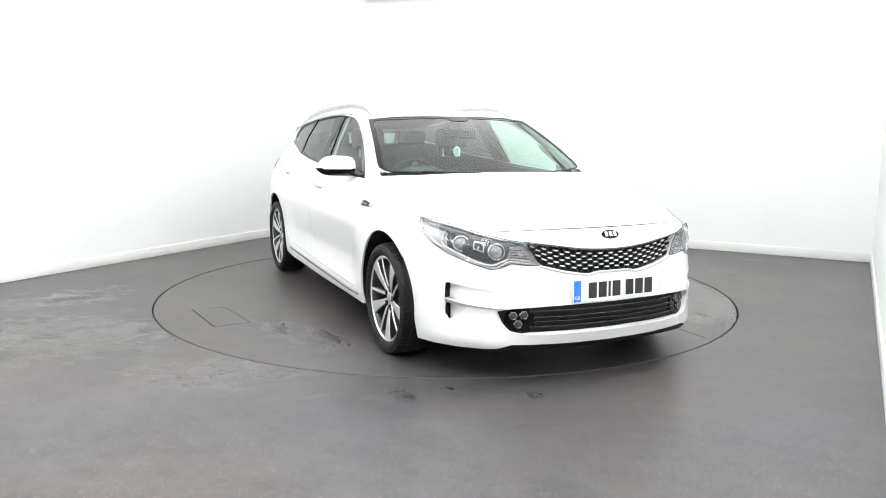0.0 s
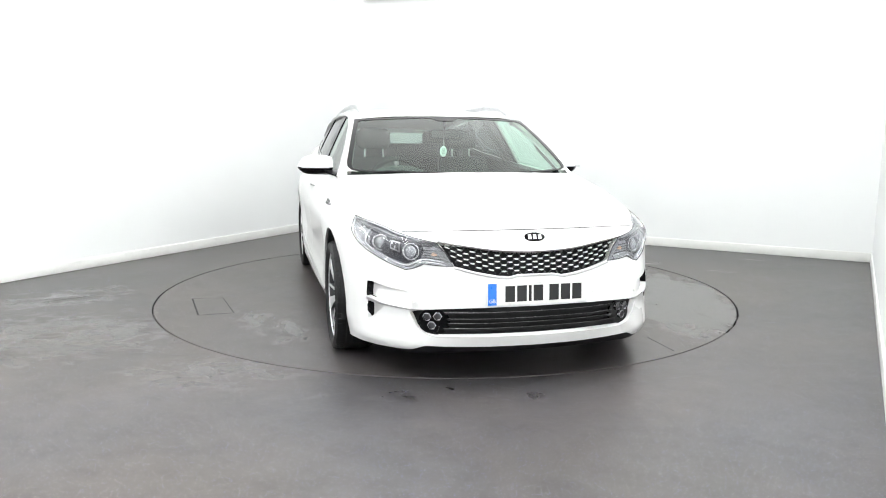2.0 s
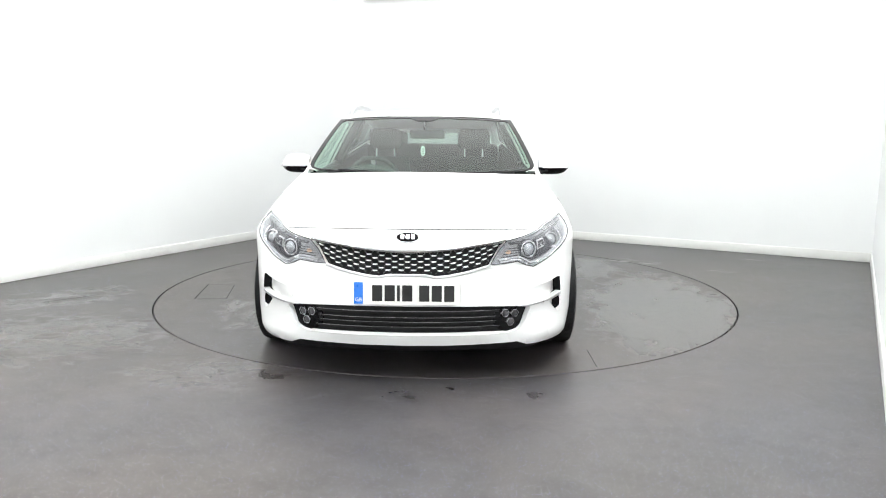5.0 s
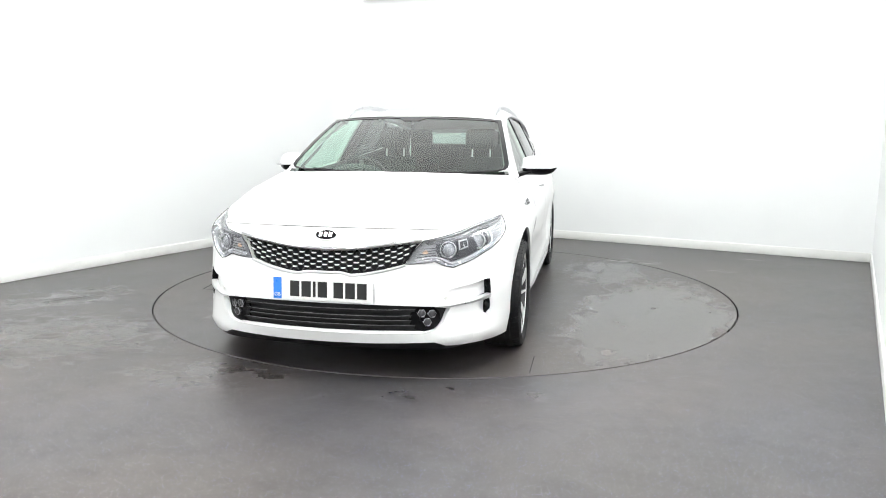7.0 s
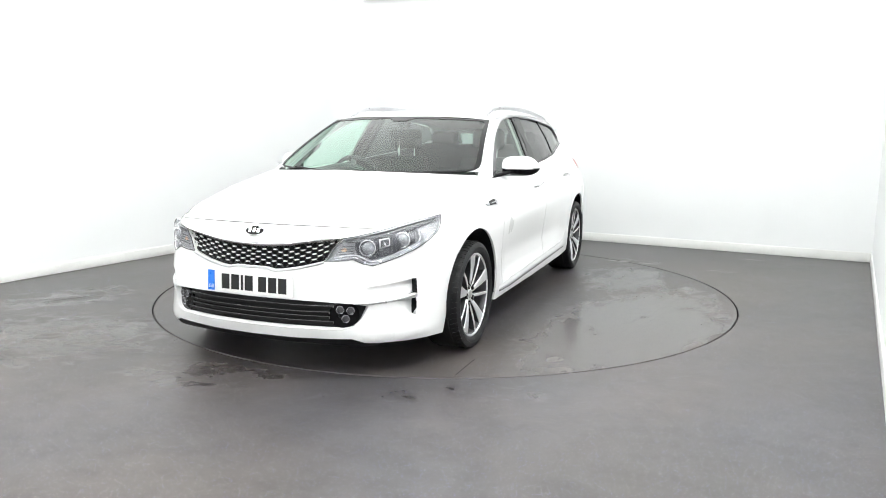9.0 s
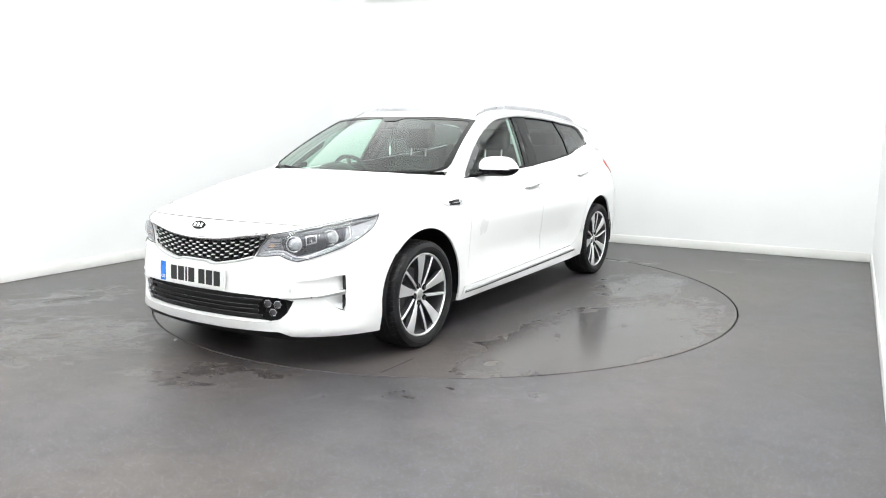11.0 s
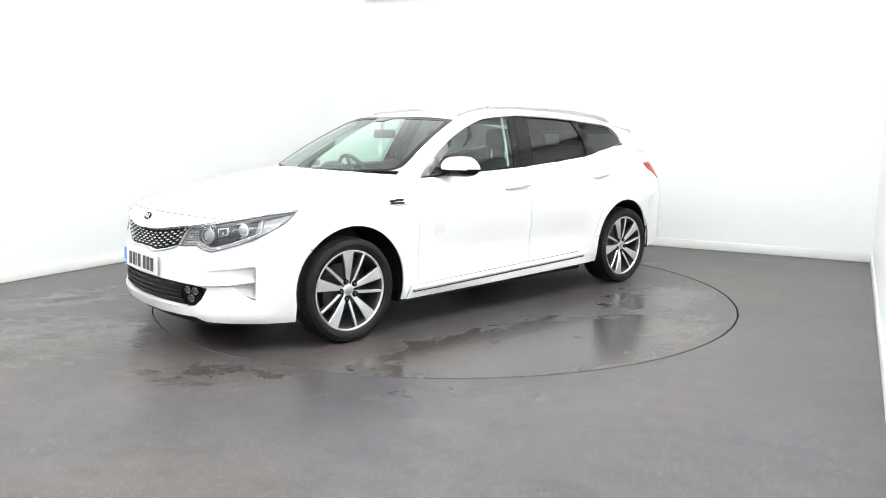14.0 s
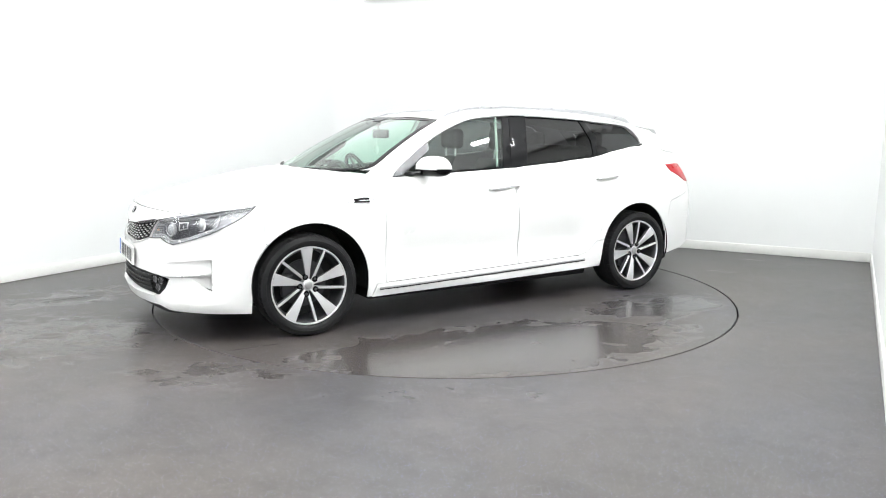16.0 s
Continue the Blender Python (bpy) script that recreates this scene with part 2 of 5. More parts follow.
def patch(outline, place, step, out, rim=0.012, holes=(), lift=0.0):
    """A sheet of the surface place(a, b) inside an outline of (a, b), with holes and a turned-in rim."""
    from mathutils.geometry import delaunay_2d_cdt
    loops = [dense(list(outline), step)] + [dense(list(h), step) for h in holes]
    verts, edges = [], []
    for loop in loops:
        k = len(verts)
        verts += [Vector(p) for p in loop]
        edges += [(k + i, k + (i + 1) % len(loop)) for i in range(len(loop))]
    xs, ys = [p[0] for p in loops[0]], [p[1] for p in loops[0]]
    for i in range(int(min(xs) / step) - 1, int(max(xs) / step) + 2):
        for j in range(int(min(ys) / step) - 1, int(max(ys) / step) + 2):
            p = (i * step, j * step)
            if inside(loops[0], p) and not any(inside(h, p) for h in loops[1:]) and min(edge_distance(l, p) for l in loops) > step * 0.45:
                verts.append(Vector(p))
    vs, _, fs, *_ = delaunay_2d_cdt(verts, edges, [], 0, 1e-6)
    bm = bmesh.new()
    bv = [bm.verts.new(place(v.x, v.y)) for v in vs]
    for f in fs:
        c = (sum(vs[i].x for i in f) / len(f), sum(vs[i].y for i in f) / len(f))
        if inside(loops[0], c) and not any(inside(h, c) for h in loops[1:]):
            bm.faces.new([bv[i] for i in f])
    bmesh.ops.delete(bm, geom=[v for v in bm.verts if not v.link_faces], context="VERTS")
    bm.normal_update()
    total = sum((f.normal.dot(Vector(out)) * f.calc_area() for f in bm.faces))
    if total < 0:
        bmesh.ops.reverse_faces(bm, faces=bm.faces[:])
        bm.normal_update()
    if lift:
        shift = {v: v.normal * lift for v in bm.verts}
        for v, d in shift.items():
            v.co += d
    if rim:
        border = [e for e in bm.edges if len(e.link_faces) == 1]
        low = {}
        for e in border:
            for v in e.verts:
                if v not in low:
                    low[v] = (bm.verts.new(v.co), bm.verts.new(v.co - v.normal * rim))
        for e in border:
            a, b = e.link_loops[0].vert, e.link_loops[0].link_loop_next.vert
            bm.faces.new((low[b][0], low[a][0], low[a][1], low[b][1]))
    return bm


def thing(name, label, category, group="", kind=""):
    return tagged(new(name), label, category, group, kind)


# ---- the room ----
def room():
    t = 0.15
    walls = (("wall_north", (U1, U1 + t, V0 - t, V1 + t)), ("wall_south", (U0 - t, U0, V0 - t, V1 + t)),
             ("wall_west", (U0, U1, V0 - t, V0)), ("wall_east", (U0, U1, V1, V1 + t)))
    # box axes: x along u, y across; v grows towards -y
    for name, (a, b, c, d) in walls:
        w = part(name, box_bm(a, b, -d, -c, 0, TALL), WALL, smooth=False)
        w.matrix_basis = ROOM_TURN
        tagged(w, "plain white painted studio wall", "wall", kind="structure")
    skirts = ((U1 - 0.014, U1, V0, V1), (U0, U0 + 0.014, V0, V1), (U0, U1, V0, V0 + 0.014), (U0, U1, V1 - 0.014, V1))
    for a, b, c, d in skirts:
        k = part("baseboard", box_bm(a, b, -d, -c, 0, 0.095, 0.004), SKIRT)
        k.matrix_basis = ROOM_TURN
        tagged(k, "white gloss-painted skirting board along the wall", "baseboard", kind="structure")
    # rounded fillet added between the two far walls to soften the corner's shading
    r, n = 0.50, 36
    bm = bmesh.new()
    arc = [(U1 - r + r * math.cos(math.pi / 2 * k / n), -V0 - r + r * math.sin(math.pi / 2 * k / n)) for k in range(n + 1)]
    low = [bm.verts.new((x, y, 0.0)) for x, y in arc]
    high = [bm.verts.new((x, y, TALL)) for x, y in arc]
    for k in range(n):
        bm.faces.new((low[k + 1], low[k], high[k], high[k + 1]))
    cove = part("corner_softener", bm, WALL)
    cove.matrix_basis = ROOM_TURN
    tagged(cove, "rounded white fillet added to soften the shading between studio walls", "wall", kind="structure")
    c = part("ceiling", box_bm(U0 - t, U1 + t, -V1 - t, -V0 + t, TALL, TALL + 0.1), CEILING, smooth=False)
    c.matrix_basis = ROOM_TURN
    tagged(c, "matt white studio ceiling", "ceiling", kind="structure")


def ring_floor(r0, span, z0, z1, steps=160):
    """The floor slab with a round opening for the turntable."""
    bm = bmesh.new()
    inner = [(r0 * math.cos(2 * math.pi * k / steps), r0 * math.sin(2 * math.pi * k / steps)) for k in range(steps)]
    rows = []
    for z in (z1, z0):
        rows.append([bm.verts.new((x + TABLE_X, y + TABLE_Y, z)) for x, y in inner])
    far = []
    for x, y in inner:
        k = span / max(abs(x), abs(y))
        far.append(bm.verts.new((x * k, y * k, z1)))
    for k in range(steps):
        j = (k + 1) % steps
        bm.faces.new((rows[0][k], far[k], far[j], rows[0][j]))
        bm.faces.new((rows[0][j], rows[1][j], rows[1][k], rows[0][k])).material_index = 1
    return bm


def ground():
    f = part("floor", ring_floor(TABLE_R + 0.0105, 9.0, -0.05, 0.0), FLOOR, smooth=False)
    f.data.materials.append(GAP)
    tagged(f, "grey flake-speckled resin floor with damp patches", "floor", kind="structure")
    pit = part("turntable_pit", turned([(0.0, -0.05), (2.34, -0.05), (2.34, -0.06), (0.0, -0.06)], 64), GAP)
    pit.matrix_basis = pose(0, 0, 0, 90, 0, 0)
    tagged(pit, "dark gap under the turntable edge", "pit", kind="structure")


def turntable():
    t = thing("turntable", "round grey resin-coated car turntable flush with the floor", "turntable")
    bm = turned([(0.0, 0.0), (TABLE_R - 0.003, 0.0), (TABLE_R, -0.004), (TABLE_R, -0.045)], 160)
    for v in bm.verts:
        v.co = Vector((v.co.x, -v.co.z, v.co.y))
    bmesh.ops.recalc_face_normals(bm, faces=bm.faces[:])
    for f in bm.faces:
        if f.normal.z < -0.5:
            f.normal_flip()
    part("deck", bm, DISC, t)
    # a lidded hatch: a thin dark joint round a flush plate
    hatch = [(0.485, -1.893), (0.470, -1.655), (-0.030, -1.745), (-0.058, -1.970)]
    mid = Vector((sum(p[0] for p in hatch) / 4, sum(p[1] for p in hatch) / 4, 0))
    for k in range(4):
        a, b = Vector((*hatch[k], 0)), Vector((*hatch[(k + 1) % 4], 0))
        d = (b - a).normalized()
        n = Vector((-d.y, d.x, 0)) * (0.006 if k in (0, 3) else 0.003)
        bm = bmesh.new()
        bm.faces.new([bm.verts.new(c + Vector((0, 0, 0.0012))) for c in (a - n, b - n, b + n, a + n)])
        bm.normal_update()
        if bm.faces[:][0].normal.z < 0:
            bmesh.ops.reverse_faces(bm, faces=bm.faces[:])
        part("hatch_joint", bm, GAP, t, smooth=False)
    bm = box_bm(1.70, 2.0, 0.866, 0.871, 0.0, 0.0012)
    part("deck_joint", bm, GAP, t, smooth=False)
    return t


def lamps():
    """Small oblong spots along one long wall; added unseen panels light the rest."""
    first = None
    # larger panels at the camera end: unseen, added as frontal fill light
    for u in (-5.3, -4.2, -3.1, -2.0):
        for v in (-2.2, -0.75, 0.75):
            m = ROOM_TURN @ pose(u, -v, TALL)
            if first is None:
                first = thing("camera_end_fill", "flat oblong glowing ceiling panel, unseen, added as fill light", "ceiling light", "ceiling panels")
                part("frame", box_bm(-0.61, 0.61, -0.31, 0.31, -0.02, -0.002, 0.004), WALL, first)
                part("diffuser", box_bm(-0.59, 0.59, -0.29, 0.29, -0.024, -0.0205), FILL_PANEL, first, smooth=False)
                first.matrix_basis = m
            else:
                copy_thing(first, m)
    first = None
    # dim glowing tiles, unseen, added to brighten far walls and haze the windscreen
    side = 1.54
    for i in range(3):
        for j in range(4):
            m = ROOM_TURN @ pose(-0.1 + side * i - 0.55, -(-2.42 + side * j), TALL)
            if first is None:
                first = thing("overhead_fill", "large dim glowing ceiling panel, unseen, added to brighten the far walls", "ceiling light", "luminous ceiling panels")
                part("frame", box_bm(-side / 2, side / 2, -side / 2, side / 2, -0.016, -0.002), WALL, first, smooth=False)
                part("diffuser", box_bm(-side / 2 + 0.002, side / 2 - 0.002, -side / 2 + 0.002, side / 2 - 0.002, -0.022, -0.0165), CEILING_FILL, first, smooth=False)
                first.matrix_basis = m
            else:
                copy_thing(first, m)
    first = None
    # one spot answers to a side-glass glint; the others are added for brightness
    for v in (2.3,):
        for u in (-4.8, -4.0, -3.2, -2.4, -1.6, -0.7, 0.2):
            m = ROOM_TURN @ pose(u, -v, TALL - (0.024 if u > -1.7 else 0.0))
            if first is None:
                first = thing("ceiling_spot", "small oblong white LED ceiling spot in an assumed row", "ceiling light", "ceiling spots")
                part("frame", box_bm(-0.12, 0.12, -0.06, 0.06, -0.02, -0.002, 0.004), WALL, first)
                part("diffuser", box_bm(-0.10, 0.10, -0.042, 0.042, -0.024, -0.0205), SPOT, first, smooth=False)
                first.matrix_basis = m
            else:
                copy_thing(first, m)


def marks():
    """Scuffs and a joint in the floor coating."""
    def strip(name, a, b, wide, mat, label):
        a, b = Vector((*a, 0)), Vector((*b, 0))
        d = (b - a).normalized()
        n = Vector((-d.y, d.x, 0)) * wide / 2
        bm = bmesh.new()
        pts = []
        for k in range(7):
            f = k / 6
            w = math.sin(math.pi * (0.08 + 0.84 * f)) * (0.7 + 0.5 * random.random())
            c = a + (b - a) * f + n * random.uniform(-0.3, 0.3)
            pts.append((c - n * w, c + n * w))
        lo = [bm.verts.new((p.x, p.y, 0.0012)) for p, _ in pts]
        hi = [bm.verts.new((p.x, p.y, 0.0012)) for _, p in pts]
        for k in range(6):
            bm.faces.new((lo[k], lo[k + 1], hi[k + 1], hi[k]))
        bm.normal_update()
        if bm.faces[:][0].normal.z < 0:
            bmesh.ops.reverse_faces(bm, faces=bm.faces[:])
        tagged(part(name, bm, mat, smooth=False), label, "floor mark", kind="structure")
    strip("floor_joint", (-2.98, -0.57), (-2.66, -0.28), 0.010, GAP, "thin dark crack in the floor coating")
    for a, b, w in (((1.93, 1.30), (2.08, 1.20), 0.035), ((2.46, 0.93), (2.58, 0.86), 0.022), ((2.60, 0.85), (2.66, 0.80), 0.02), ((3.05, 1.54), (3.22, 1.46), 0.02), ((1.62, 1.45), (1.86, 1.32), 0.03)):
        strip("floor_scuff", a, b, w, SCUFF, "pale scuff on the grey resin floor")


room()
ground()
TABLE = turntable()
lamps()
marks()


# ---- the car's surfaces, in its own space: x forward, y left, z up, origin between the axles ----
PLAN = np.array(curve([(2.33, 0), (2.315, 0.25), (2.27, 0.45), (2.20, 0.60), (2.09, 0.72), (1.975, 0.80), (1.87, 0.85), (1.70, 0.895),
                       (1.40, 0.92), (1.0, 0.925), (0.0, 0.93), (-1.0, 0.93), (-1.5, 0.925), (-1.9, 0.872), (-2.10, 0.795), (-2.26, 0.675),
                       (-2.38, 0.48), (-2.455, 0.25), (-2.475, 0)], 12))
ARC = np.concatenate([[0], np.cumsum(np.hypot(*np.diff(PLAN, axis=0).T))])
TAN = np.gradient(PLAN, axis=0)
TAN /= np.hypot(TAN[:, 0], TAN[:, 1])[:, None]
NORMAL = np.stack([TAN[:, 1], -TAN[:, 0]], 1)


def along(x):
    """Arc length from the nose at which the plan line has that x."""
    return float(np.interp(-x, -PLAN[:, 0], ARC))


SHOULDER_X = [-2.49, -2.4, -2.1, -1.7, -1.5, -1.3, -1.0, -0.7, -0.18, 0.3, 0.77, 1.0, 1.4, 1.7, 2.0, 2.2, 2.33]
SHOULDER_Z = [0.95, 1.0, 1.10, 1.16, 1.155, 1.125, 1.083, 1.057, 1.015, 0.993, 0.965, 0.975, 0.905, 0.828, 0.79, 0.79, 0.79]
SHOULDER_IN = [0.10, 0.12, 0.20, 0.225, 0.215, 0.195, 0.165, 0.145, 0.125, 0.125, 0.115, 0.135, 0.115, 0.10, 0.115, 0.108, 0.100]


def inset_low(xb, z):
    front = np.interp(z, [0.17, 0.21, 0.275, 0.35, 0.45, 0.53, 0.57, 0.68, 0.75], [0.08, 0.030, 0.010, 0.010, 0.020, 0.026, 0.034, 0.062, 0.080])
    corner = np.interp(z, [0.17, 0.22, 0.35, 0.45, 0.6, 0.7], [0.03, 0.0, 0.015, 0.01, 0.03, 0.03])
    arch = np.interp(z, [0.17, 0.3, 0.7], [0.03, 0.008, 0.0])
    door = np.interp(z, [0.17, 0.215, 0.25, 0.30, 0.36, 0.47, 0.6, 0.7], [0.06, 0.012, 0.002, 0.008, 0.027, 0.034, 0.015, 0.0])
    return np.interp(xb, [-1.6, -0.95, -0.75, 0.75, 0.98, 1.75, 2.0, 2.18, 2.30], [arch, arch, door, door, arch, arch, corner, corner, front])


def skin(s, z):
    """Body side and nose: arc length round the plan (negative on the right-hand side) and height."""
    a = abs(s)
    xb, yb = np.interp(a, ARC, PLAN[:, 0]), np.interp(a, ARC, PLAN[:, 1])
    nx, ny = np.interp(a, ARC, NORMAL[:, 0]), np.interp(a, ARC, NORMAL[:, 1])
    zs = np.interp(xb, SHOULDER_X, SHOULDER_Z)
    if z <= 0.7:
        d = inset_low(xb, z)
    else:
        d7 = inset_low(xb, 0.7)
        h = (z - 0.7) / (zs - 0.7)
        d = d7 + (np.interp(xb, SHOULDER_X, SHOULDER_IN) - d7) * max(0, h) ** 1.8
    return Vector((xb - nx * d, math.copysign(1, s) * max(0.0, yb - ny * d), z))


def shoulder(xb):
    a = along(xb)
    return skin(a, float(np.interp(xb, SHOULDER_X, SHOULDER_Z)))


BELT_X = [-2.1, -1.7, -1.5, -1.3, -1.0, -0.7, -0.18, 0.3, 0.77, 1.0]
BELT_Z = [1.10, 1.16, 1.155, 1.125, 1.083, 1.057, 1.015, 0.993, 0.965, 0.975]
BELT_Y = [0.63, 0.665, 0.70, 0.728, 0.765, 0.785, 0.805, 0.805, 0.805, 0.785]


def cabin(x, z):
    """Side of the glasshouse."""
    zb, yb = np.interp(x, BELT_X, BELT_Z), np.interp(x, BELT_X, BELT_Y)
    k = z - zb
    return Vector((x, yb - 0.46 * k - 0.15 * k * k, z))


EDGE_X = [-1.9, -1.75, -1.4, -1.2, -0.8, -0.3, 0.0, 0.32]
EDGE_Z = [1.285, 1.315, 1.365, 1.388, 1.408, 1.412, 1.395, 1.350]
MID_X = [-1.95, -1.75, -1.3, -0.8, -0.3, 0.0, 0.42]
MID_Z = [1.30, 1.345, 1.405, 1.435, 1.442, 1.430, 1.375]


def roof_at(x, v):
    """Roof: x at the edge and v from -1 (right) to 1 (left); the header bows forward."""
    ze = np.interp(x, EDGE_X, EDGE_Z)
    e = cabin(x, ze)
    xx = x + 0.10 * (1 - v * v) * max(0.0, (x + 0.4) / 0.72)
    zm = np.interp(xx, MID_X, MID_Z)
    return Vector((xx, e.y * v, ze + (zm - ze) * (1 - abs(v) ** 2.4)))


def screen_at(u, v):
    """Windscreen: u across from -1 to 1, v from the cowl up."""
    lo = np.array((1.20 - 0.295 * u * u, 0.764 * u, 1.000 + 0.018 * u * u))
    hi = np.array((0.42 - 0.10 * u * u, 0.625 * u, 1.371 - 0.022 * u * u))
    p = lo + (hi - lo) * v
    k = 0.015 * 4 * v * (1 - v)
    return Vector((p[0] + k * 0.4, p[1], p[2] + k))


# ---- the car ----
CAR = thing("estate_car", "white estate car with dark privacy glass and alloy wheels", "car")


def xz(points):
    """Side outlines are given as x and height."""
    return [(along(x), z) for x, z in points]


def zs_at(x):
    return float(np.interp(x, SHOULDER_X, SHOULDER_Z))


def top_line(x0, x1, n=14, drop=0.0):
    return [(x0 + (x1 - x0) * k / n, zs_at(x0 + (x1 - x0) * k / n) - drop) for k in range(n + 1)]


def arch_line(cx, cz, r, a0, a1, n=22):
    return [(cx + r * math.cos(radians(a0 + (a1 - a0) * k / n)), cz + r * math.sin(radians(a0 + (a1 - a0) * k / n))) for k in range(n + 1)]


def side_skin(side):
    return lambda s, z: skin(side * s, z)


def side_cabin(side):
    def put(x, z):
        p = cabin(x, z)
        return Vector((p.x, side * p.y, p.z))
    return put


FRONT_ARCH, REAR_ARCH = (1.374, 0.335, 0.375), (-1.383, 0.347, 0.368)


def body_sides():
    for side in (1, -1):
        f, out = side_skin(side), (0, side, 0)
        wing = top_line(0.876, 1.6675) + [(1.6675, 0.60)] + arch_line(*FRONT_ARCH, 43, 182) + [(1.001, 0.25), (1.005, 0.205), (0.975, 0.205), (0.940, 0.288), (0.876, 0.288)]
        part("front_wing", patch(xz(wing), f, 0.03, out), PAINT, CAR)
        door = [(0.872, 0.292)] + top_line(0.872, -0.165) + [(-0.185, 0.70), (-0.200, 0.60), (-0.200, 0.322)]
        d = part("front_door", patch(xz(door), f, 0.03, out), PAINT, CAR)
        rear = [(-0.206, 0.322), (-0.206, 0.60), (-0.190, 0.70), (-0.171, zs_at(-0.171))] + top_line(-0.2, -1.17, 8) + [(-1.20, 0.95), (-1.17, 0.82), (-1.08, 0.68), (-1.00, 0.55), (-0.95, 0.44), (-0.86, 0.36), (-0.79, 0.338)]
        r = part("rear_door", patch(xz(rear), f, 0.03, out), PAINT, CAR)
        quarter = [(-1.205, 0.95), (-1.176, zs_at(-1.176))] + top_line(-1.2, -2.24, 11) + [(-2.25, 0.752), (-2.13, 0.793), (-1.785, 0.715), (-1.736, 0.46)] + arch_line(*REAR_ARCH, 162, 15) + [(-0.955, 0.437), (-1.006, 0.55), (-1.086, 0.68), (-1.176, 0.82)]
        part("rear_quarter", patch(xz(quarter), f, 0.03, out), PAINT, CAR)
        sill = [(0.970, 0.200), (0.935, 0.284), (0.87, 0.288), (-0.79, 0.334), (-0.86, 0.356), (-0.95, 0.434), (-1.026, 0.437), (-1.016, 0.40), (-0.995, 0.235)]
        s = part("sill", patch(xz(sill), f, 0.05, out), PAINT, CAR)
        for name, drop, off, thick, tall, mat, label in (("sill_strip", 0.0, 0.004, 0.004, 1.7, SATIN, "thin satin chrome strip along the sill"), ("sill_shadow_strip", 0.0095, 0.002, 0.003, 1.2, BLACK, "")):
            line = [f(along(x), 0.256 + (0.92 - x) * 0.0268 - drop) + Vector((0, side * off, 0)) for x in np.linspace(0.92, -0.83, 28)]
            part(name, tube(line, thick, 8, tall), mat, s, label)
        for owner, (a, b, za, zb) in ((d, (0.060, -0.205, 0.868, 0.887)), (r, (-0.962, -1.185, 0.912, 0.931))):
            pts = [(a, za), ((a + b) / 2, (za + zb) / 2 + 0.012), (b, zb + 0.006), (b, zb - 0.012), ((a + b) / 2, (za + zb) / 2 - 0.018), (a - 0.03, za - 0.012)]
            h = part("door_handle", patch(xz(curve(pts, 4, True)), f, 0.03, out, rim=0.028, lift=0.032), PAINT, owner)
            line = [tuple(Vector(f(along(x), z)) + Vector((0, side * 0.034, 0))) for x, z in ((a - 0.02, za + 0.001), ((a + b) / 2, (za + zb) / 2 + 0.002), (b + 0.01, zb + 0.001))]
            part("handle_strip", tube(curve(line, 4), 0.0055), RAIL, h, "chrome handle strip")
        # wing vent
        vent = [(1.148, 0.830), (1.05, 0.842), (0.935, 0.850), (0.928, 0.835), (0.945, 0.811), (1.05, 0.810), (1.12, 0.818)]
        v = part("wing_vent", patch(xz(vent), f, 0.03, out, rim=0.006, lift=0.006), RAIL, CAR, "chrome-framed wing vent")
        for low in (0.0, 0.0165):
            slot = [(1.095, 0.8165 + low * 0.95), (0.985, 0.8150 + low), (0.975, 0.8275 + low), (1.085, 0.8265 + low * 0.9)]
            part("vent_slot", patch(xz(slot), f, 0.03, out, rim=0.002, lift=0.0085), GLOSSBLACK, v)
        # rear lamp wrapping round the corner
        lamp = [(-1.85, 1.004), (-1.98, 1.008), (-2.10, 1.006), (-2.22, 0.996), (-2.22, 0.850), (-2.10, 0.862), (-1.97, 0.920), (-1.88, 0.95)]
        part("tail_lamp", patch(xz(lamp), f, 0.03, out, rim=0.01, lift=0.006), RED, CAR, "red wrap-round tail lamp")
        # arch liners
        for cx, cz, r0 in (FRONT_ARCH, REAR_ARCH):
            bm = bmesh.new()
            loops = []
            for y in (0.915, 0.55):
                loops.append([bm.verts.new((x, side * (y - 0.012), z)) for x, z in arch_line(cx, cz, r0 + 0.006, -12, 192, 28)])
            for k in range(28):
                bm.faces.new((loops[0][k], loops[0][k + 1], loops[1][k + 1], loops[1][k]))
            bm.faces.new(loops[1])
            part("arch_liner", bm, BLACK, CAR)


def mirrored(bm):
    both = bmesh.ops.duplicate(bm, geom=bm.verts[:] + bm.edges[:] + bm.faces[:])
    for g in both["geom"]:
        if isinstance(g, bmesh.types.BMVert):
            g.co.y = -g.co.y
    bmesh.ops.reverse_faces(bm, faces=[g for g in both["geom"] if isinstance(g, bmesh.types.BMFace)])
    bmesh.ops.remove_doubles(bm, verts=bm.verts[:], dist=0.0008)
    return bm


def both_ways(half):
    """A left-right even outline from its left half, which runs from the middle out and back to the middle."""
    return list(half) + [(-a, b) for a, b in reversed(half) if abs(a) > 1e-6]


GRILLE = both_ways([(0.0, 0.677), (0.10, 0.680), (0.22, 0.689), (0.38, 0.710), (0.512, 0.730), (0.47, 0.685), (0.422, 0.618), (0.31, 0.591), (0.20, 0.572), (0.14, 0.567), (0.09, 0.577), (0.0, 0.577)])
INTAKE = both_ways([(0.0, 0.418), (0.20, 0.418), (0.40, 0.414), (0.58, 0.404), (0.655, 0.388), (0.618, 0.325), (0.575, 0.287), (0.515, 0.273), (0.32, 0.272), (0.0, 0.271)])
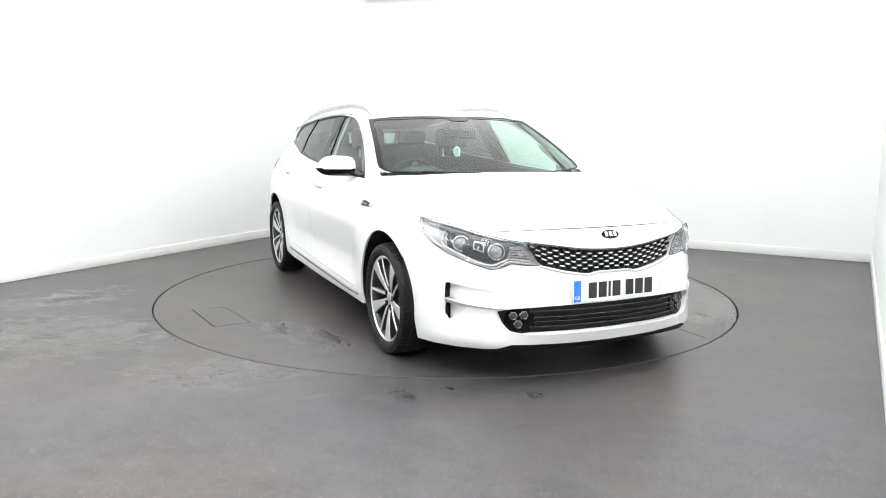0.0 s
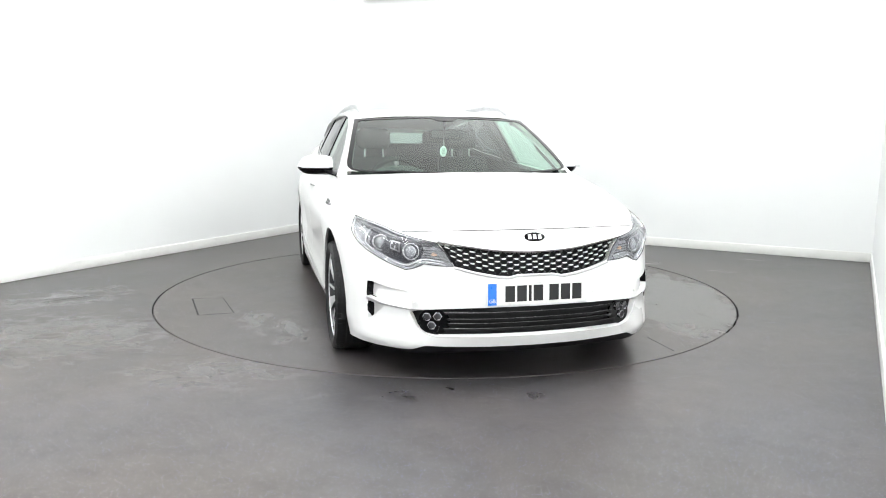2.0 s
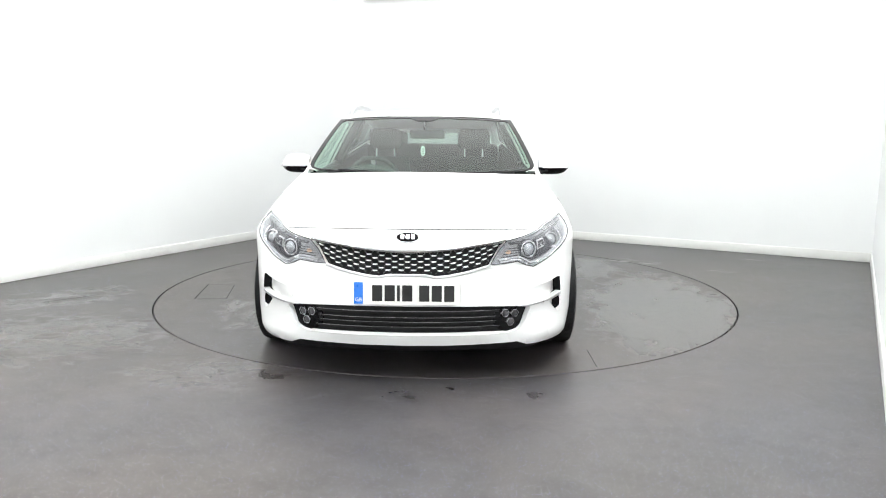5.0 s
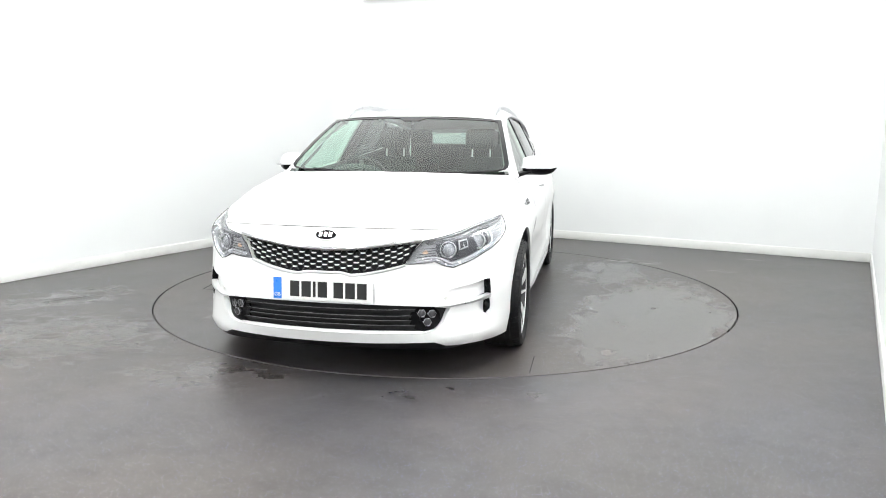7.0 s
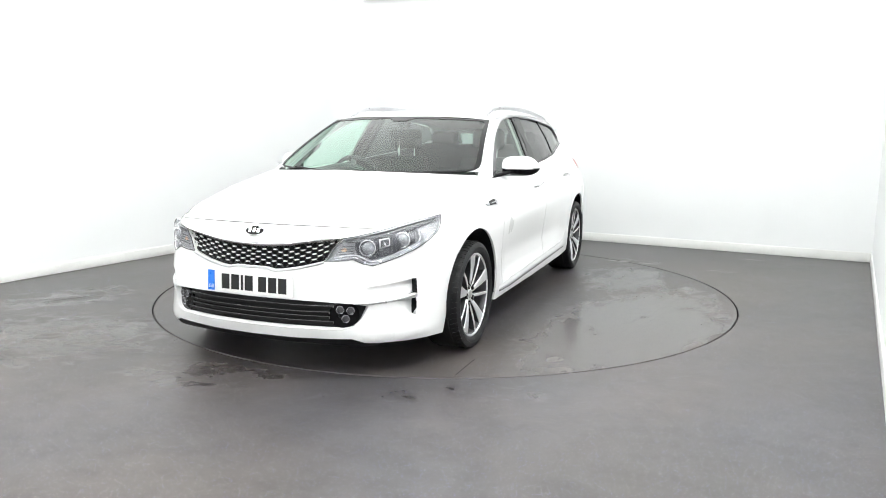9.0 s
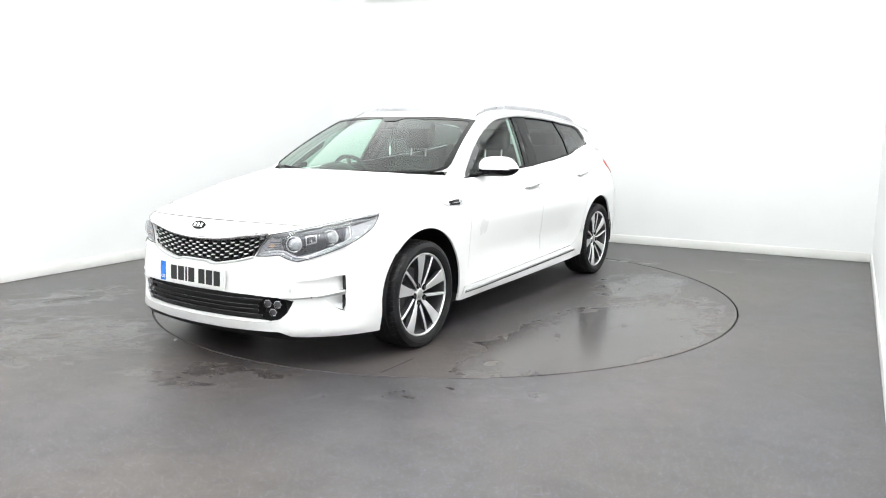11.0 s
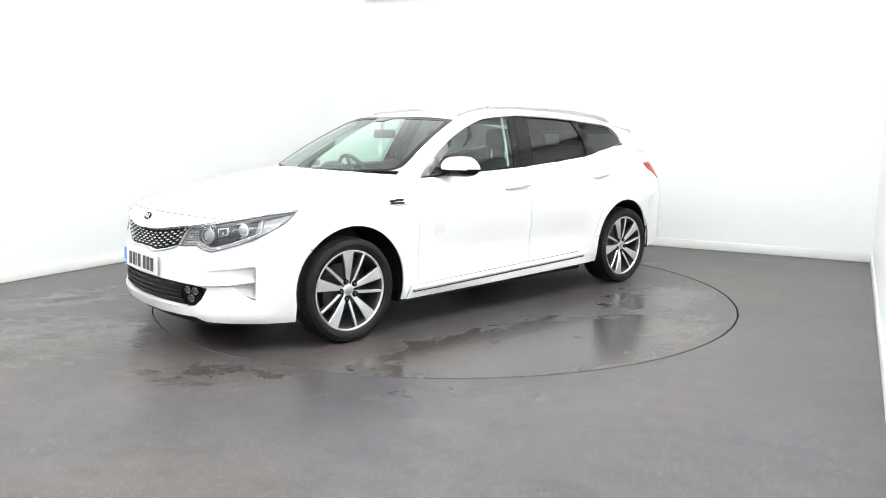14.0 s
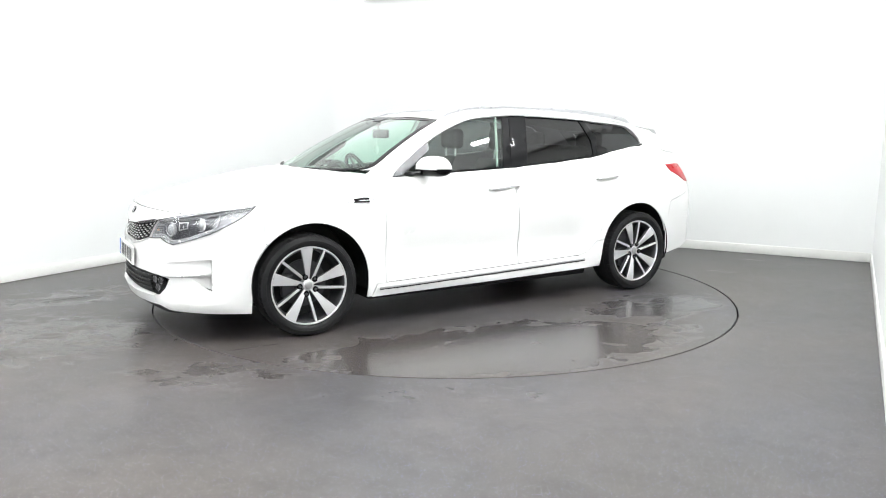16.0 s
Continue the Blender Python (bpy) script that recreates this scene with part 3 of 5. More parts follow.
HEADLAMP = [(1.218, 0.818), (1.0, 0.800), (0.775, 0.770), (0.64, 0.750), (0.522, 0.731), (0.47, 0.683), (0.425, 0.617), (0.50, 0.620), (0.578, 0.628), (0.63, 0.606), (0.683, 0.594), (0.76, 0.612), (0.84, 0.634), (0.93, 0.662), (1.0, 0.695), (1.11, 0.748)]


def sunk(s, z):
    """The scooped corner of the bumper, deepest at its outer end."""
    p = skin(s, z)
    e = skin(s + 0.005, z) - skin(s - 0.005, z)
    n = e.cross(Vector((0, 0, 1))).normalized()
    n = n if n.x > 0 else -n
    f = min(1.0, max(0.0, (abs(s) - 0.60) / 0.33)) if z > 0.412 else min(1.0, max(0.0, (abs(s) - 0.80) / 0.12))
    return p - n * 0.042 * f ** 1.4


def nose():
    end = along(1.670)
    half = [(along(x), z) for x, z in top_line(2.33, 1.670, 12)]
    half += [(end, 0.60)] + [(along(x), z) for x, z in arch_line(*FRONT_ARCH, 42, 0, 10)] + [(along(1.753), 0.25), (along(1.757), 0.174), (0.9, 0.184), (0.70, 0.193), (0.635, 0.198), (0.57, 0.222), (0.27, 0.217), (0.0, 0.216)]
    upper = [(0.60, 0.412), (0.62, 0.478), (0.66, 0.488), (0.78, 0.499), (0.90, 0.512), (0.936, 0.512), (0.936, 0.430), (0.80, 0.4135), (0.66, 0.4065)]
    lower = [(0.80, 0.400), (0.932, 0.411), (0.934, 0.360), (0.929, 0.318), (0.895, 0.332)]
    scoops = [[(sg * a, z) for a, z in sc] for sg in (1, -1) for sc in (upper, lower)]
    b = part("front_bumper", patch(both_ways(half), skin, 0.025, (1, 0, 0), rim=0.03, holes=[GRILLE, INTAKE] + [[(sg * a, z) for a, z in HEADLAMP] for sg in (1, -1)] + scoops), PAINT, CAR)
    for sc in scoops:
        part("corner_scoop", patch(sc, sunk, 0.02, (1, 0, 0), rim=0.0), PAINT, b)
        far = max(abs(a) for a, _ in sc)
        zs = [z for a, z in sc if abs(a) > far - 0.03]
        sg = 1 if sc[0][0] > 0 else -1
        bm = bmesh.new()
        rows = []
        for k in range(7):
            z = min(zs) + 0.003 + (max(zs) - min(zs) - 0.006) * k / 6
            deep = sunk(sg * (far - 0.006), z)
            rows.append((bm.verts.new(deep), bm.verts.new(skin(sg * (far - 0.001), z))))
        for p, q in zip(rows, rows[1:]):
            bm.faces.new((p[0], p[1], q[1], q[0]))
        part("scoop_slit", bm, GLOSSBLACK, b, "black forward-facing slit")
    # dark backing behind the openings
    part("nose_backing", patch([(-1.0, 0.20), (1.0, 0.20), (1.0, 0.56), (0.62, 0.76), (-0.62, 0.76), (-1.0, 0.56)], skin, 0.08, (1, 0, 0), rim=0, lift=-0.045), BLACK, CAR)
    # chin lip
    lip = both_ways([(0.0, 0.212), (0.28, 0.213), (0.565, 0.218), (0.63, 0.195), (0.75, 0.186), (0.70, 0.176), (0.60, 0.172), (0.3, 0.176), (0.0, 0.176)])
    part("chin_lip", patch(lip, skin, 0.04, (1, 0, 0), rim=0.05, lift=-0.004), BLACK, b, "black plastic lip under the bumper")
    # chrome blades between the corner slits and the fog lamps
    for sg in (1, -1):
        bm = patch([(sg * a, z) for a, z in ((0.936, 0.428), (0.80, 0.412), (0.65, 0.4035), (0.575, 0.4045), (0.65, 0.397), (0.80, 0.403), (0.934, 0.414))], skin, 0.03, (1, 0, 0), rim=0.03, lift=0.004)
        part("corner_blade", bm, SATIN, b, "slim chrome blade")
        for a, z in ((0.325, 0.468), (0.635, 0.442)):
            p = skin(sg * a, z)
            n = (skin(sg * a + 0.01, z) - skin(sg * a - 0.01, z)).cross(Vector((0, 0, 1))).normalized()
            n = n if n.x > 0 else -n
            bm = turned([(0.0, 0.002), (0.009, 0.002), (0.010, -0.004)], 16)
            ob = part("parking_sensor", bm, SKIRT, b)
            ob.matrix_basis = Matrix.Translation(p) @ n.to_track_quat("Y", "Z").to_matrix().to_4x4()
    # main grille: backing, chrome surround, lattice and bright studs
    g = part("grille", patch(GRILLE, skin, 0.05, (1, 0, 0), rim=0.0, lift=-0.028), GLOSSBLACK, CAR, "black grille with bright chrome studs")
    top = [skin(a, z) + Vector((0.006, 0, 0.004)) for a, z in curve([(-0.515, 0.733), (-0.38, 0.715), (-0.22, 0.694), (-0.10, 0.685), (0, 0.683), (0.10, 0.685), (0.22, 0.694), (0.38, 0.715), (0.515, 0.733)], 6)]
    part("grille_top_strip", tube(top, 0.009, 8, 1.1), CHROME, g, "chrome strip over the grille")
    low = [skin(a, z) + Vector((0.004, 0, -0.003)) for a, z in curve([(-0.424, 0.614), (-0.31, 0.586), (-0.20, 0.567), (-0.14, 0.562), (-0.09, 0.572), (0, 0.572), (0.09, 0.572), (0.14, 0.562), (0.20, 0.567), (0.31, 0.586), (0.424, 0.614)], 5)]
    part("grille_low_strip", tube(low, 0.005, 8), SATIN, g)
    studs, lattice = bmesh.new(), bmesh.new()
    pitch_a, rows = 0.066, 8
    for row in range(rows):
        f = (row + 0.35) / (rows - 0.25)
        for k in range(-11, 12):
            a = (k + (0.5 if row % 2 else 0)) * pitch_a
            # rows follow the bow of the grille
            hi = float(np.interp(abs(a), [0, 0.10, 0.22, 0.38, 0.512], [0.677, 0.680, 0.689, 0.710, 0.730]))
            lo = float(np.interp(abs(a), [0, 0.09, 0.14, 0.20, 0.31, 0.422, 0.512], [0.574, 0.574, 0.567, 0.572, 0.591, 0.618, 0.645]))
            z = lo + (hi - lo) * f
            rx = (skin(a + 0.01, z) - skin(a - 0.01, z)).normalized()
            n = rx.cross(Vector((0, 0, 1)))
            n = n if n.x > 0 else -n
            p = skin(a, z) - n * 0.012
            # rows lean with the outline
            slope = Vector((0, 0, (float(np.interp(abs(a) + 0.01, [0, 0.10, 0.22, 0.38, 0.512], [0.63, 0.63, 0.632, 0.657, 0.70])) - float(np.interp(abs(a), [0, 0.10, 0.22, 0.38, 0.512], [0.63, 0.63, 0.632, 0.657, 0.70]))) * 100 * (1 if a > 0 else -1)))
            if inside(GRILLE, (a, z)) and edge_distance(GRILLE, (a, z)) > 0.007:
                ring = [(-0.0150, 0.0020), (-0.0095, -0.0035), (0.0095, -0.0035), (0.0150, 0.0020), (0.009, 0.0038), (-0.009, 0.0038)]
                lowv = [studs.verts.new(p + (rx + slope) * u + Vector((0, 0, w))) for u, w in ring]
                hiv = [studs.verts.new(p + (rx + slope) * u * 0.82 + Vector((0, 0, w * 0.75)) + n * 0.006) for u, w in ring]
                studs.faces.new(hiv)
                for i in range(6):
                    studs.faces.new((lowv[i], lowv[(i + 1) % 6], hiv[(i + 1) % 6], hiv[i]))
            # dark webs to the neighbouring studs above and below
            step = (hi - lo) / (rows - 0.25)
            for sg in (-1, 1):
                for ud in (-1, 1):
                    q0 = p - n * 0.003 + (rx + slope) * (sg * 0.009)
                    q1 = p - n * 0.003 + (rx + slope) * (sg * (pitch_a / 2 - 0.009)) + Vector((0, 0, ud * step))
                    za, zb = q0.z, q1.z
                    mid_a = a + sg * pitch_a / 4
                    if not (inside(GRILLE, (mid_a, (za + zb) / 2)) and edge_distance(GRILLE, (mid_a, (za + zb) / 2)) > 0.006):
                        continue
                    w = Vector((0, 0, 0.0022))
                    d = n * 0.006
                    v8 = [lattice.verts.new(c) for c in (q0 - w, q1 - w, q1 + w, q0 + w, q0 - w * 0.5 + d, q1 - w * 0.5 + d, q1 + w * 0.5 + d, q0 + w * 0.5 + d)]
                    for f4 in ((4, 5, 6, 7), (0, 1, 5, 4), (3, 2, 6, 7)):
                        lattice.faces.new([v8[i] for i in f4])
    bmesh.ops.recalc_face_normals(studs, faces=studs.faces[:])
    bmesh.ops.recalc_face_normals(lattice, faces=lattice.faces[:])
    tagged(part("stud_pattern", studs, SILVER, g, "rows of bright chrome studs", smooth=False), kind="stuff")
    tagged(part("grille_lattice", lattice, LAMPGREY, g, smooth=False), kind="stuff")
    # lower intake
    it = part("lower_intake", patch(INTAKE, skin, 0.06, (1, 0, 0), rim=0.0, lift=-0.032), BLACK, CAR, "black lower intake with slim bars")
    for z, w in ((0.386, 0.47), (0.355, 0.45), (0.331, 0.45), (0.306, 0.47)):
        bm = patch([(-w, z + 0.004), (w, z + 0.004), (w, z - 0.006), (-w, z - 0.006)], skin, 0.03, (1, 0, 0), rim=0.012, lift=-0.014)
        part("intake_bar", bm, BLACK, it)
        line = [skin(a * w / 10, z + 0.006) + Vector((-0.010, 0, 0)) for a in range(-10, 11)]
        part("bar_edge", tube(line, 0.0013, 6), LAMPGREY, it, "thin bright bar edge")
    for sg in (1, -1):
        pod = curve([(sg * 0.60, 0.375), (sg * 0.53, 0.405), (sg * 0.455, 0.375), (sg * 0.45, 0.31), (sg * 0.52, 0.277), (sg * 0.60, 0.31)], 5, True)
        f = part("fog_lamp", patch(pod, skin, 0.03, (1, 0, 0), rim=0.03, lift=-0.022), GLOSSBLACK, CAR, "triple LED fog lamp in a black pod")
        for a, z in ((0.562, 0.366), (0.506, 0.370), (0.536, 0.324)):
            p = skin(sg * a, z)
            rx = (skin(sg * a + 0.01, z) - skin(sg * a - 0.01, z)).normalized()
            n = rx.cross(Vector((0, 0, 1)))
            n = n if n.x > 0 else -n
            m = Matrix.Translation(p - n * 0.016) @ n.to_track_quat("Y", "Z").to_matrix().to_4x4()
            bm = turned([(0.0225, -0.008), (0.0225, 0.004), (0.0195, 0.005), (0.017, -0.006)], 6)
            b1 = part("fog_bezel", bm, FOGGREY, f, smooth=False)
            b1.matrix_basis = m
            bm = turned([(0.0, 0.0), (0.010, -0.001), (0.017, -0.005)], 12)
            b2 = part("fog_lens", bm, DARKALLOY, f)
            b2.matrix_basis = m


def lamp_out(s, z):
    n = (skin(s + 0.01, z) - skin(s - 0.01, z)).cross(Vector((0, 0, 1))).normalized()
    return n if n.x > 0 else -n


def headlamps():
    for sg in (1, -1):
        outline = [(sg * a, z) for a, z in HEADLAMP]
        def inlay(name, pts, mat, lift, label=""):
            return part(name, patch([(sg * a, z) for a, z in pts], skin, 0.02, (1, sg * 0.5, 0), rim=0.003, lift=lift), mat, h, label)
        h = part("headlamp", patch(outline, skin, 0.03, (1, sg * 0.5, 0), rim=0.0, lift=-0.014), LAMPSILVER, CAR, "swept-back headlamp with two round projector lenses")
        inlay("lamp_bowl", ((0.962, 0.768), (0.80, 0.744), (0.592, 0.716), (0.585, 0.690), (0.600, 0.652), (0.685, 0.622), (0.80, 0.645), (0.935, 0.690)), LAMPDARK, -0.012)
        inlay("lamp_brow", ((1.185, 0.804), (0.99, 0.782), (0.775, 0.753), (0.53, 0.722), (0.545, 0.710), (0.79, 0.742), (0.985, 0.769)), DARKALLOY, -0.009, "dark band under the chrome brow")
        inlay("reflector", ((1.150, 0.786), (0.995, 0.762), (0.972, 0.700), (1.05, 0.728)), REFLECTOR, -0.008)
        inlay("indicator_housing", ((0.582, 0.706), (0.520, 0.708), (0.462, 0.640), (0.590, 0.655)), REFLECTOR, -0.008)
        # chrome brow along the top, bright guide lines round the lenses and along the foot
        for pts, r in ((((1.205, 0.813), (1.0, 0.793), (0.775, 0.763), (0.64, 0.744), (0.525, 0.728)), 0.0075), (((0.48, 0.624), (0.585, 0.634), (0.635, 0.613), (0.685, 0.601), (0.84, 0.641), (0.99, 0.698), (1.10, 0.752)), 0.0045),
                       (((0.475, 0.633), (0.590, 0.645), (0.690, 0.612), (0.84, 0.651), (0.955, 0.693), (0.975, 0.735), (0.98, 0.762)), 0.0055)):
            line = [skin(sg * a, z) - lamp_out(sg * a, z) * 0.009 for a, z in curve(pts, 6)]
            part("light_guide", tube(line, r, 8), GUIDE, h)
        bulb = curve([(sg * a, z) for a, z in ((0.535, 0.684), (0.518, 0.679), (0.514, 0.670), (0.530, 0.665), (0.545, 0.673))], 4, True)
        part("indicator_bulb", patch(bulb, skin, 0.02, (1, sg * 0.5, 0), rim=0.003, lift=-0.005), AMBER, h, "small pale amber indicator bulb")
        for k in range(4):
            line = [skin(sg * a, z) - lamp_out(sg * a, z) * 0.006 for a, z in ((0.485 + 0.012 * k, 0.648 + 0.014 * k), (0.585, 0.658 + 0.012 * k))]
            part("indicator_rib", tube(line, 0.002, 6), LAMPGREY, h)
        for a, z, r in ((0.855, 0.714, 0.041), (0.655, 0.684, 0.043)):
            p = skin(sg * a, z)
            n = Vector((0.92, sg * 0.38, 0.08)).normalized()
            m = Matrix.Translation(p - n * 0.0155) @ n.to_track_quat("Y", "Z").to_matrix().to_4x4()
            ring = part("lens_ring", turned([(r, -0.01), (r, 0.005), (r * 0.88, 0.008), (r * 0.82, 0.0)], 32), GUIDE, h)
            ring.matrix_basis = m
            ball = part("projector_lens", turned([(0.0, 0.012), (r * 0.3, 0.0105), (r * 0.6, 0.006), (r * 0.8, -0.003)], 28), LENS_BALL, h, "round projector lens")
            ball.matrix_basis = m
        bm = patch([(sg * a, z) for a, z in ((0.785, 0.735), (0.725, 0.728), (0.725, 0.675), (0.785, 0.690))], skin, 0.02, (1, sg * 0.5, 0), rim=0.006, lift=-0.007)
        part("side_module", bm, SATIN, h)
        bm = patch([(sg * a, z) for a, z in ((0.778, 0.727), (0.732, 0.720), (0.732, 0.684), (0.778, 0.697))], skin, 0.02, (1, sg * 0.5, 0), rim=0.002, lift=-0.0055)
        part("module_face", bm, DARKALLOY, h)
        loop = [skin(a, z) + lamp_out(a, z) * 0.002 for a, z in dense(outline, 0.03)]
        part("lamp_edge", tube(loop + loop[:1], 0.0026, 6), LAMPGREY, h)
        cover = part("lamp_cover", patch(outline, skin, 0.04, (1, sg * 0.5, 0), rim=0.0, lift=0.002), LENS, h)
        cover.visible_shadow = False


LENS_BALL = surface("projector_glass", (0.36, 0.37, 0.39), 0.06, metal=0.4, coat=1.0, vary=0.2, scale=40)


def bonnet_z(x, y):
    y_edge = float(np.interp(x, [0.95, 1.4, 1.70, 1.90, 2.08, 2.2], [0.775, 0.80, 0.79, 0.735, 0.62, 0.5]))
    z_edge = float(np.interp(x, [0.95, 1.0, 1.4, 1.7, 1.9, 2.08, 2.3], [0.985, 0.98, 0.905, 0.828, 0.802, 0.79, 0.79]))
    mid = float(np.interp(x, [0.95, 1.10, 1.22, 1.36, 1.57, 1.77, 1.97, 2.12, 2.25, 2.33], [1.010, 1.015, 1.010, 0.998, 0.965, 0.920, 0.866, 0.828, 0.79, 0.765]))
    return z_edge + (mid - z_edge) * (1 - min(1.0, abs(y) / y_edge) ** 2.6)


def bonnet():
    cols, rows = 44, 22
    bm = bmesh.new()
    grid = []
    reach = along(1.70)
    sides = sorted((shoulder(x).x, shoulder(x).y) for x in np.linspace(0.90, 1.75, 30))
    edge_x, edge_ys = [p[0] for p in sides], [p[1] for p in sides]
    for i in range(cols + 1):
        v = -1 + 2 * i / cols
        s = v * reach
        xb = float(np.interp(abs(s), ARC, PLAN[:, 0]))
        f = skin(s, zs_at(xb)) + Vector((-0.008, 0, 0.004))
        r = Vector((0.903 + 0.287 * (1 - v * v), 0.772 * v, 0))
        r.z = bonnet_z(r.x, r.y) + 0.004
        col = []
        for k in range(rows + 1):
            t = k / rows
            x, y = r.x + (f.x - r.x) * t, r.y + (f.y - r.y) * t
            edge_y = float(np.interp(x, edge_x, edge_ys)) - 0.002
            y += (math.copysign(edge_y, v) - y) * abs(v) ** 10 * (1 - t ** 6)
            z = bonnet_z(x, y) + (f.z - bonnet_z(f.x, f.y)) * t ** 4 + (r.z - bonnet_z(r.x, r.y)) * (1 - t) ** 4
            col.append(bm.verts.new((x, y, z)))
        grid.append(col)
    for a, b in zip(grid, grid[1:]):
        for k in range(rows):
            bm.faces.new((a[k], a[k + 1], b[k + 1], b[k]))
    bm.normal_update()
    if sum(f.normal.z for f in bm.faces) < 0:
        bmesh.ops.reverse_faces(bm, faces=bm.faces[:])
    border = [e for e in bm.edges if len(e.link_faces) == 1]
    ext = bmesh.ops.extrude_edge_only(bm, edges=border)
    for g in ext["geom"]:
        if isinstance(g, bmesh.types.BMVert):
            g.co += Vector((-0.004, 0, -0.012))
    hood = part("bonnet", bm, PAINT, CAR)
    seam = []
    for k in range(-30, 31):
        a = 0.75 * k / 30
        seam.append(skin(a, 0.789 - 0.017 * abs(k / 30) ** 3) + Vector((0.0015, 0, 0)))
    part("bonnet_seam", tube(seam, 0.0018, 6), BLACK, hood)
    for side in (1, -1):
        line = [skin(side * along(x), z) + Vector((0, side * 0.001, 0.001)) for x, z in curve([(0.88, 0.948), (1.08, 0.932), (1.30, 0.916), (1.48, 0.888)], 6)]
        part("bonnet_side_seam", tube(line, 0.0016, 6), RAIL, hood)
    # badge
    p = Vector((2.250, 0, 0.752))
    b = turned([(0.0, 0.004), (0.052, 0.003), (0.060, 0.0), (0.060, -0.006)], 40)
    for v in b.verts:
        v.co.z *= 0.5
    tilt = Vector((0.85, 0, 0.5)).normalized().to_track_quat("Y", "Z").to_matrix().to_4x4()
    e = part("badge", b, CHROME, CAR, "oval chrome-rimmed dark badge")
    e.matrix_basis = Matrix.Translation(p) @ tilt
    b = turned([(0.0, 0.0065), (0.050, 0.0055), (0.054, 0.003)], 40)
    for v in b.verts:
        v.co.z *= 0.46
    f = part("badge_face", b, GLOSSBLACK, e)
    for k in (-1, 0, 1):
        part("badge_bar", box_bm(k * 0.026 - 0.009, k * 0.026 + 0.009, 0.006, 0.0085, -0.013, 0.013, 0.002), CHROME, e)


def glasshouse():
    screen_edge = [(screen_at(1, k / 10).x - 0.002, screen_at(1, k / 10).z) for k in range(11)]
    edge = [(x, float(np.interp(x, EDGE_X, EDGE_Z))) for x in np.linspace(0.30, -1.9, 24)]
    belt = [(x, float(np.interp(x, BELT_X, BELT_Z))) for x in np.linspace(-2.08, 0.98, 30)]
    shell = screen_edge + edge + [(-1.98, 1.22)] + belt
    bottom = [(0.772, 0.972), (0.307, 0.999), (-0.175, 1.021), (-0.72, 1.062), (-1.037, 1.091), (-1.365, 1.136), (-1.60, 1.170), (-1.645, 1.182)]
    top = [(-1.625, 1.215), (-1.49, 1.318), (-1.137, 1.352), (-0.846, 1.376), (-0.57, 1.388), (-0.306, 1.391), (-0.047, 1.371), (0.106, 1.343), (0.317, 1.266), (0.528, 1.156), (0.734, 1.017)]
    opening = curve(bottom, 3)[:-1] + curve(top, 3)
    for side in (1, -1):
        f, out = side_cabin(side), (0, side, 0.2)
        part("side_frame", patch(shell, f, 0.06, out, rim=0.02, holes=[opening]), PAINT, CAR)
        rim_line = [f(x, z) + Vector((0, side * 0.003, 0)) for x, z in curve(top + bottom[:1], 3)]
        part("window_surround", tube(rim_line, 0.007, 6), SATIN, CAR, "satin chrome window surround")
        seal = curve(bottom, 3)
        part("window_seal", patch(seal + [(x, z - 0.013) for x, z in reversed(seal)], f, 0.06, out, rim=0.006, lift=0.005), GLOSSBLACK, CAR, "black seal along the window bottom")
        drip = [f(x, float(np.interp(x, EDGE_X, EDGE_Z)) - 0.010) + Vector((0, side * 0.002, 0)) for x in np.linspace(0.20, -1.80, 26)]
        part("roof_trim", tube(drip, 0.004, 6), SATIN, CAR, "thin bright trim line along the roof edge")
        sail = [(0.765, 0.977), (0.69, 0.982), (0.445, 1.145), (0.44, 1.195), (0.528, 1.150), (0.734, 1.012)]
        part("mirror_sail", patch(sail, f, 0.05, out, rim=0.01, lift=-0.004), LAMPGREY, CAR)
        front = [(0.69, 0.979), (0.307, 1.000), (-0.135, 1.020), (-0.238, 1.368), (-0.047, 1.366), (0.106, 1.338), (0.317, 1.260), (0.445, 1.192), (0.445, 1.14)]
        g = part("front_door_window", patch(front, f, 0.06, out, rim=0.004, lift=-0.010), CLEAR, CAR, "clear pale green door glass")
        rear = [(-0.357, 1.036), (-0.72, 1.064), (-1.035, 1.092), (-1.050, 1.21), (-0.980, 1.364), (-0.846, 1.372), (-0.57, 1.384), (-0.462, 1.386)]
        part("rear_door_window", patch(rear, f, 0.06, out, rim=0.004, lift=-0.010), PRIVACY, CAR, "dark privacy door glass")
        third = [(-1.063, 1.096), (-1.365, 1.140), (-1.60, 1.174), (-1.638, 1.184), (-1.618, 1.212), (-1.485, 1.312), (-1.137, 1.347), (-1.03, 1.357), (-1.124, 1.232)]
        part("quarter_window", patch(third, f, 0.06, out, rim=0.004, lift=-0.008), PRIVACY, CAR, "dark privacy quarter glass")
        b1 = [(-0.135, 1.020), (-0.200, 1.024), (-0.302, 1.385), (-0.238, 1.370)]
        b2 = [(-0.205, 1.024), (-0.355, 1.036), (-0.460, 1.387), (-0.307, 1.387)]
        for b in (b1, b2):
            part("door_pillar", patch(b, f, 0.06, out, rim=0.012, lift=-0.005), GLOSSBLACK, CAR)
        dv = [(-1.036, 1.090), (-1.062, 1.094), (-1.123, 1.232), (-1.031, 1.36), (-0.981, 1.366), (-1.051, 1.21)]
        part("window_divider", patch(dv, f, 0.05, out, rim=0.01, lift=-0.004), GLOSSBLACK, CAR)
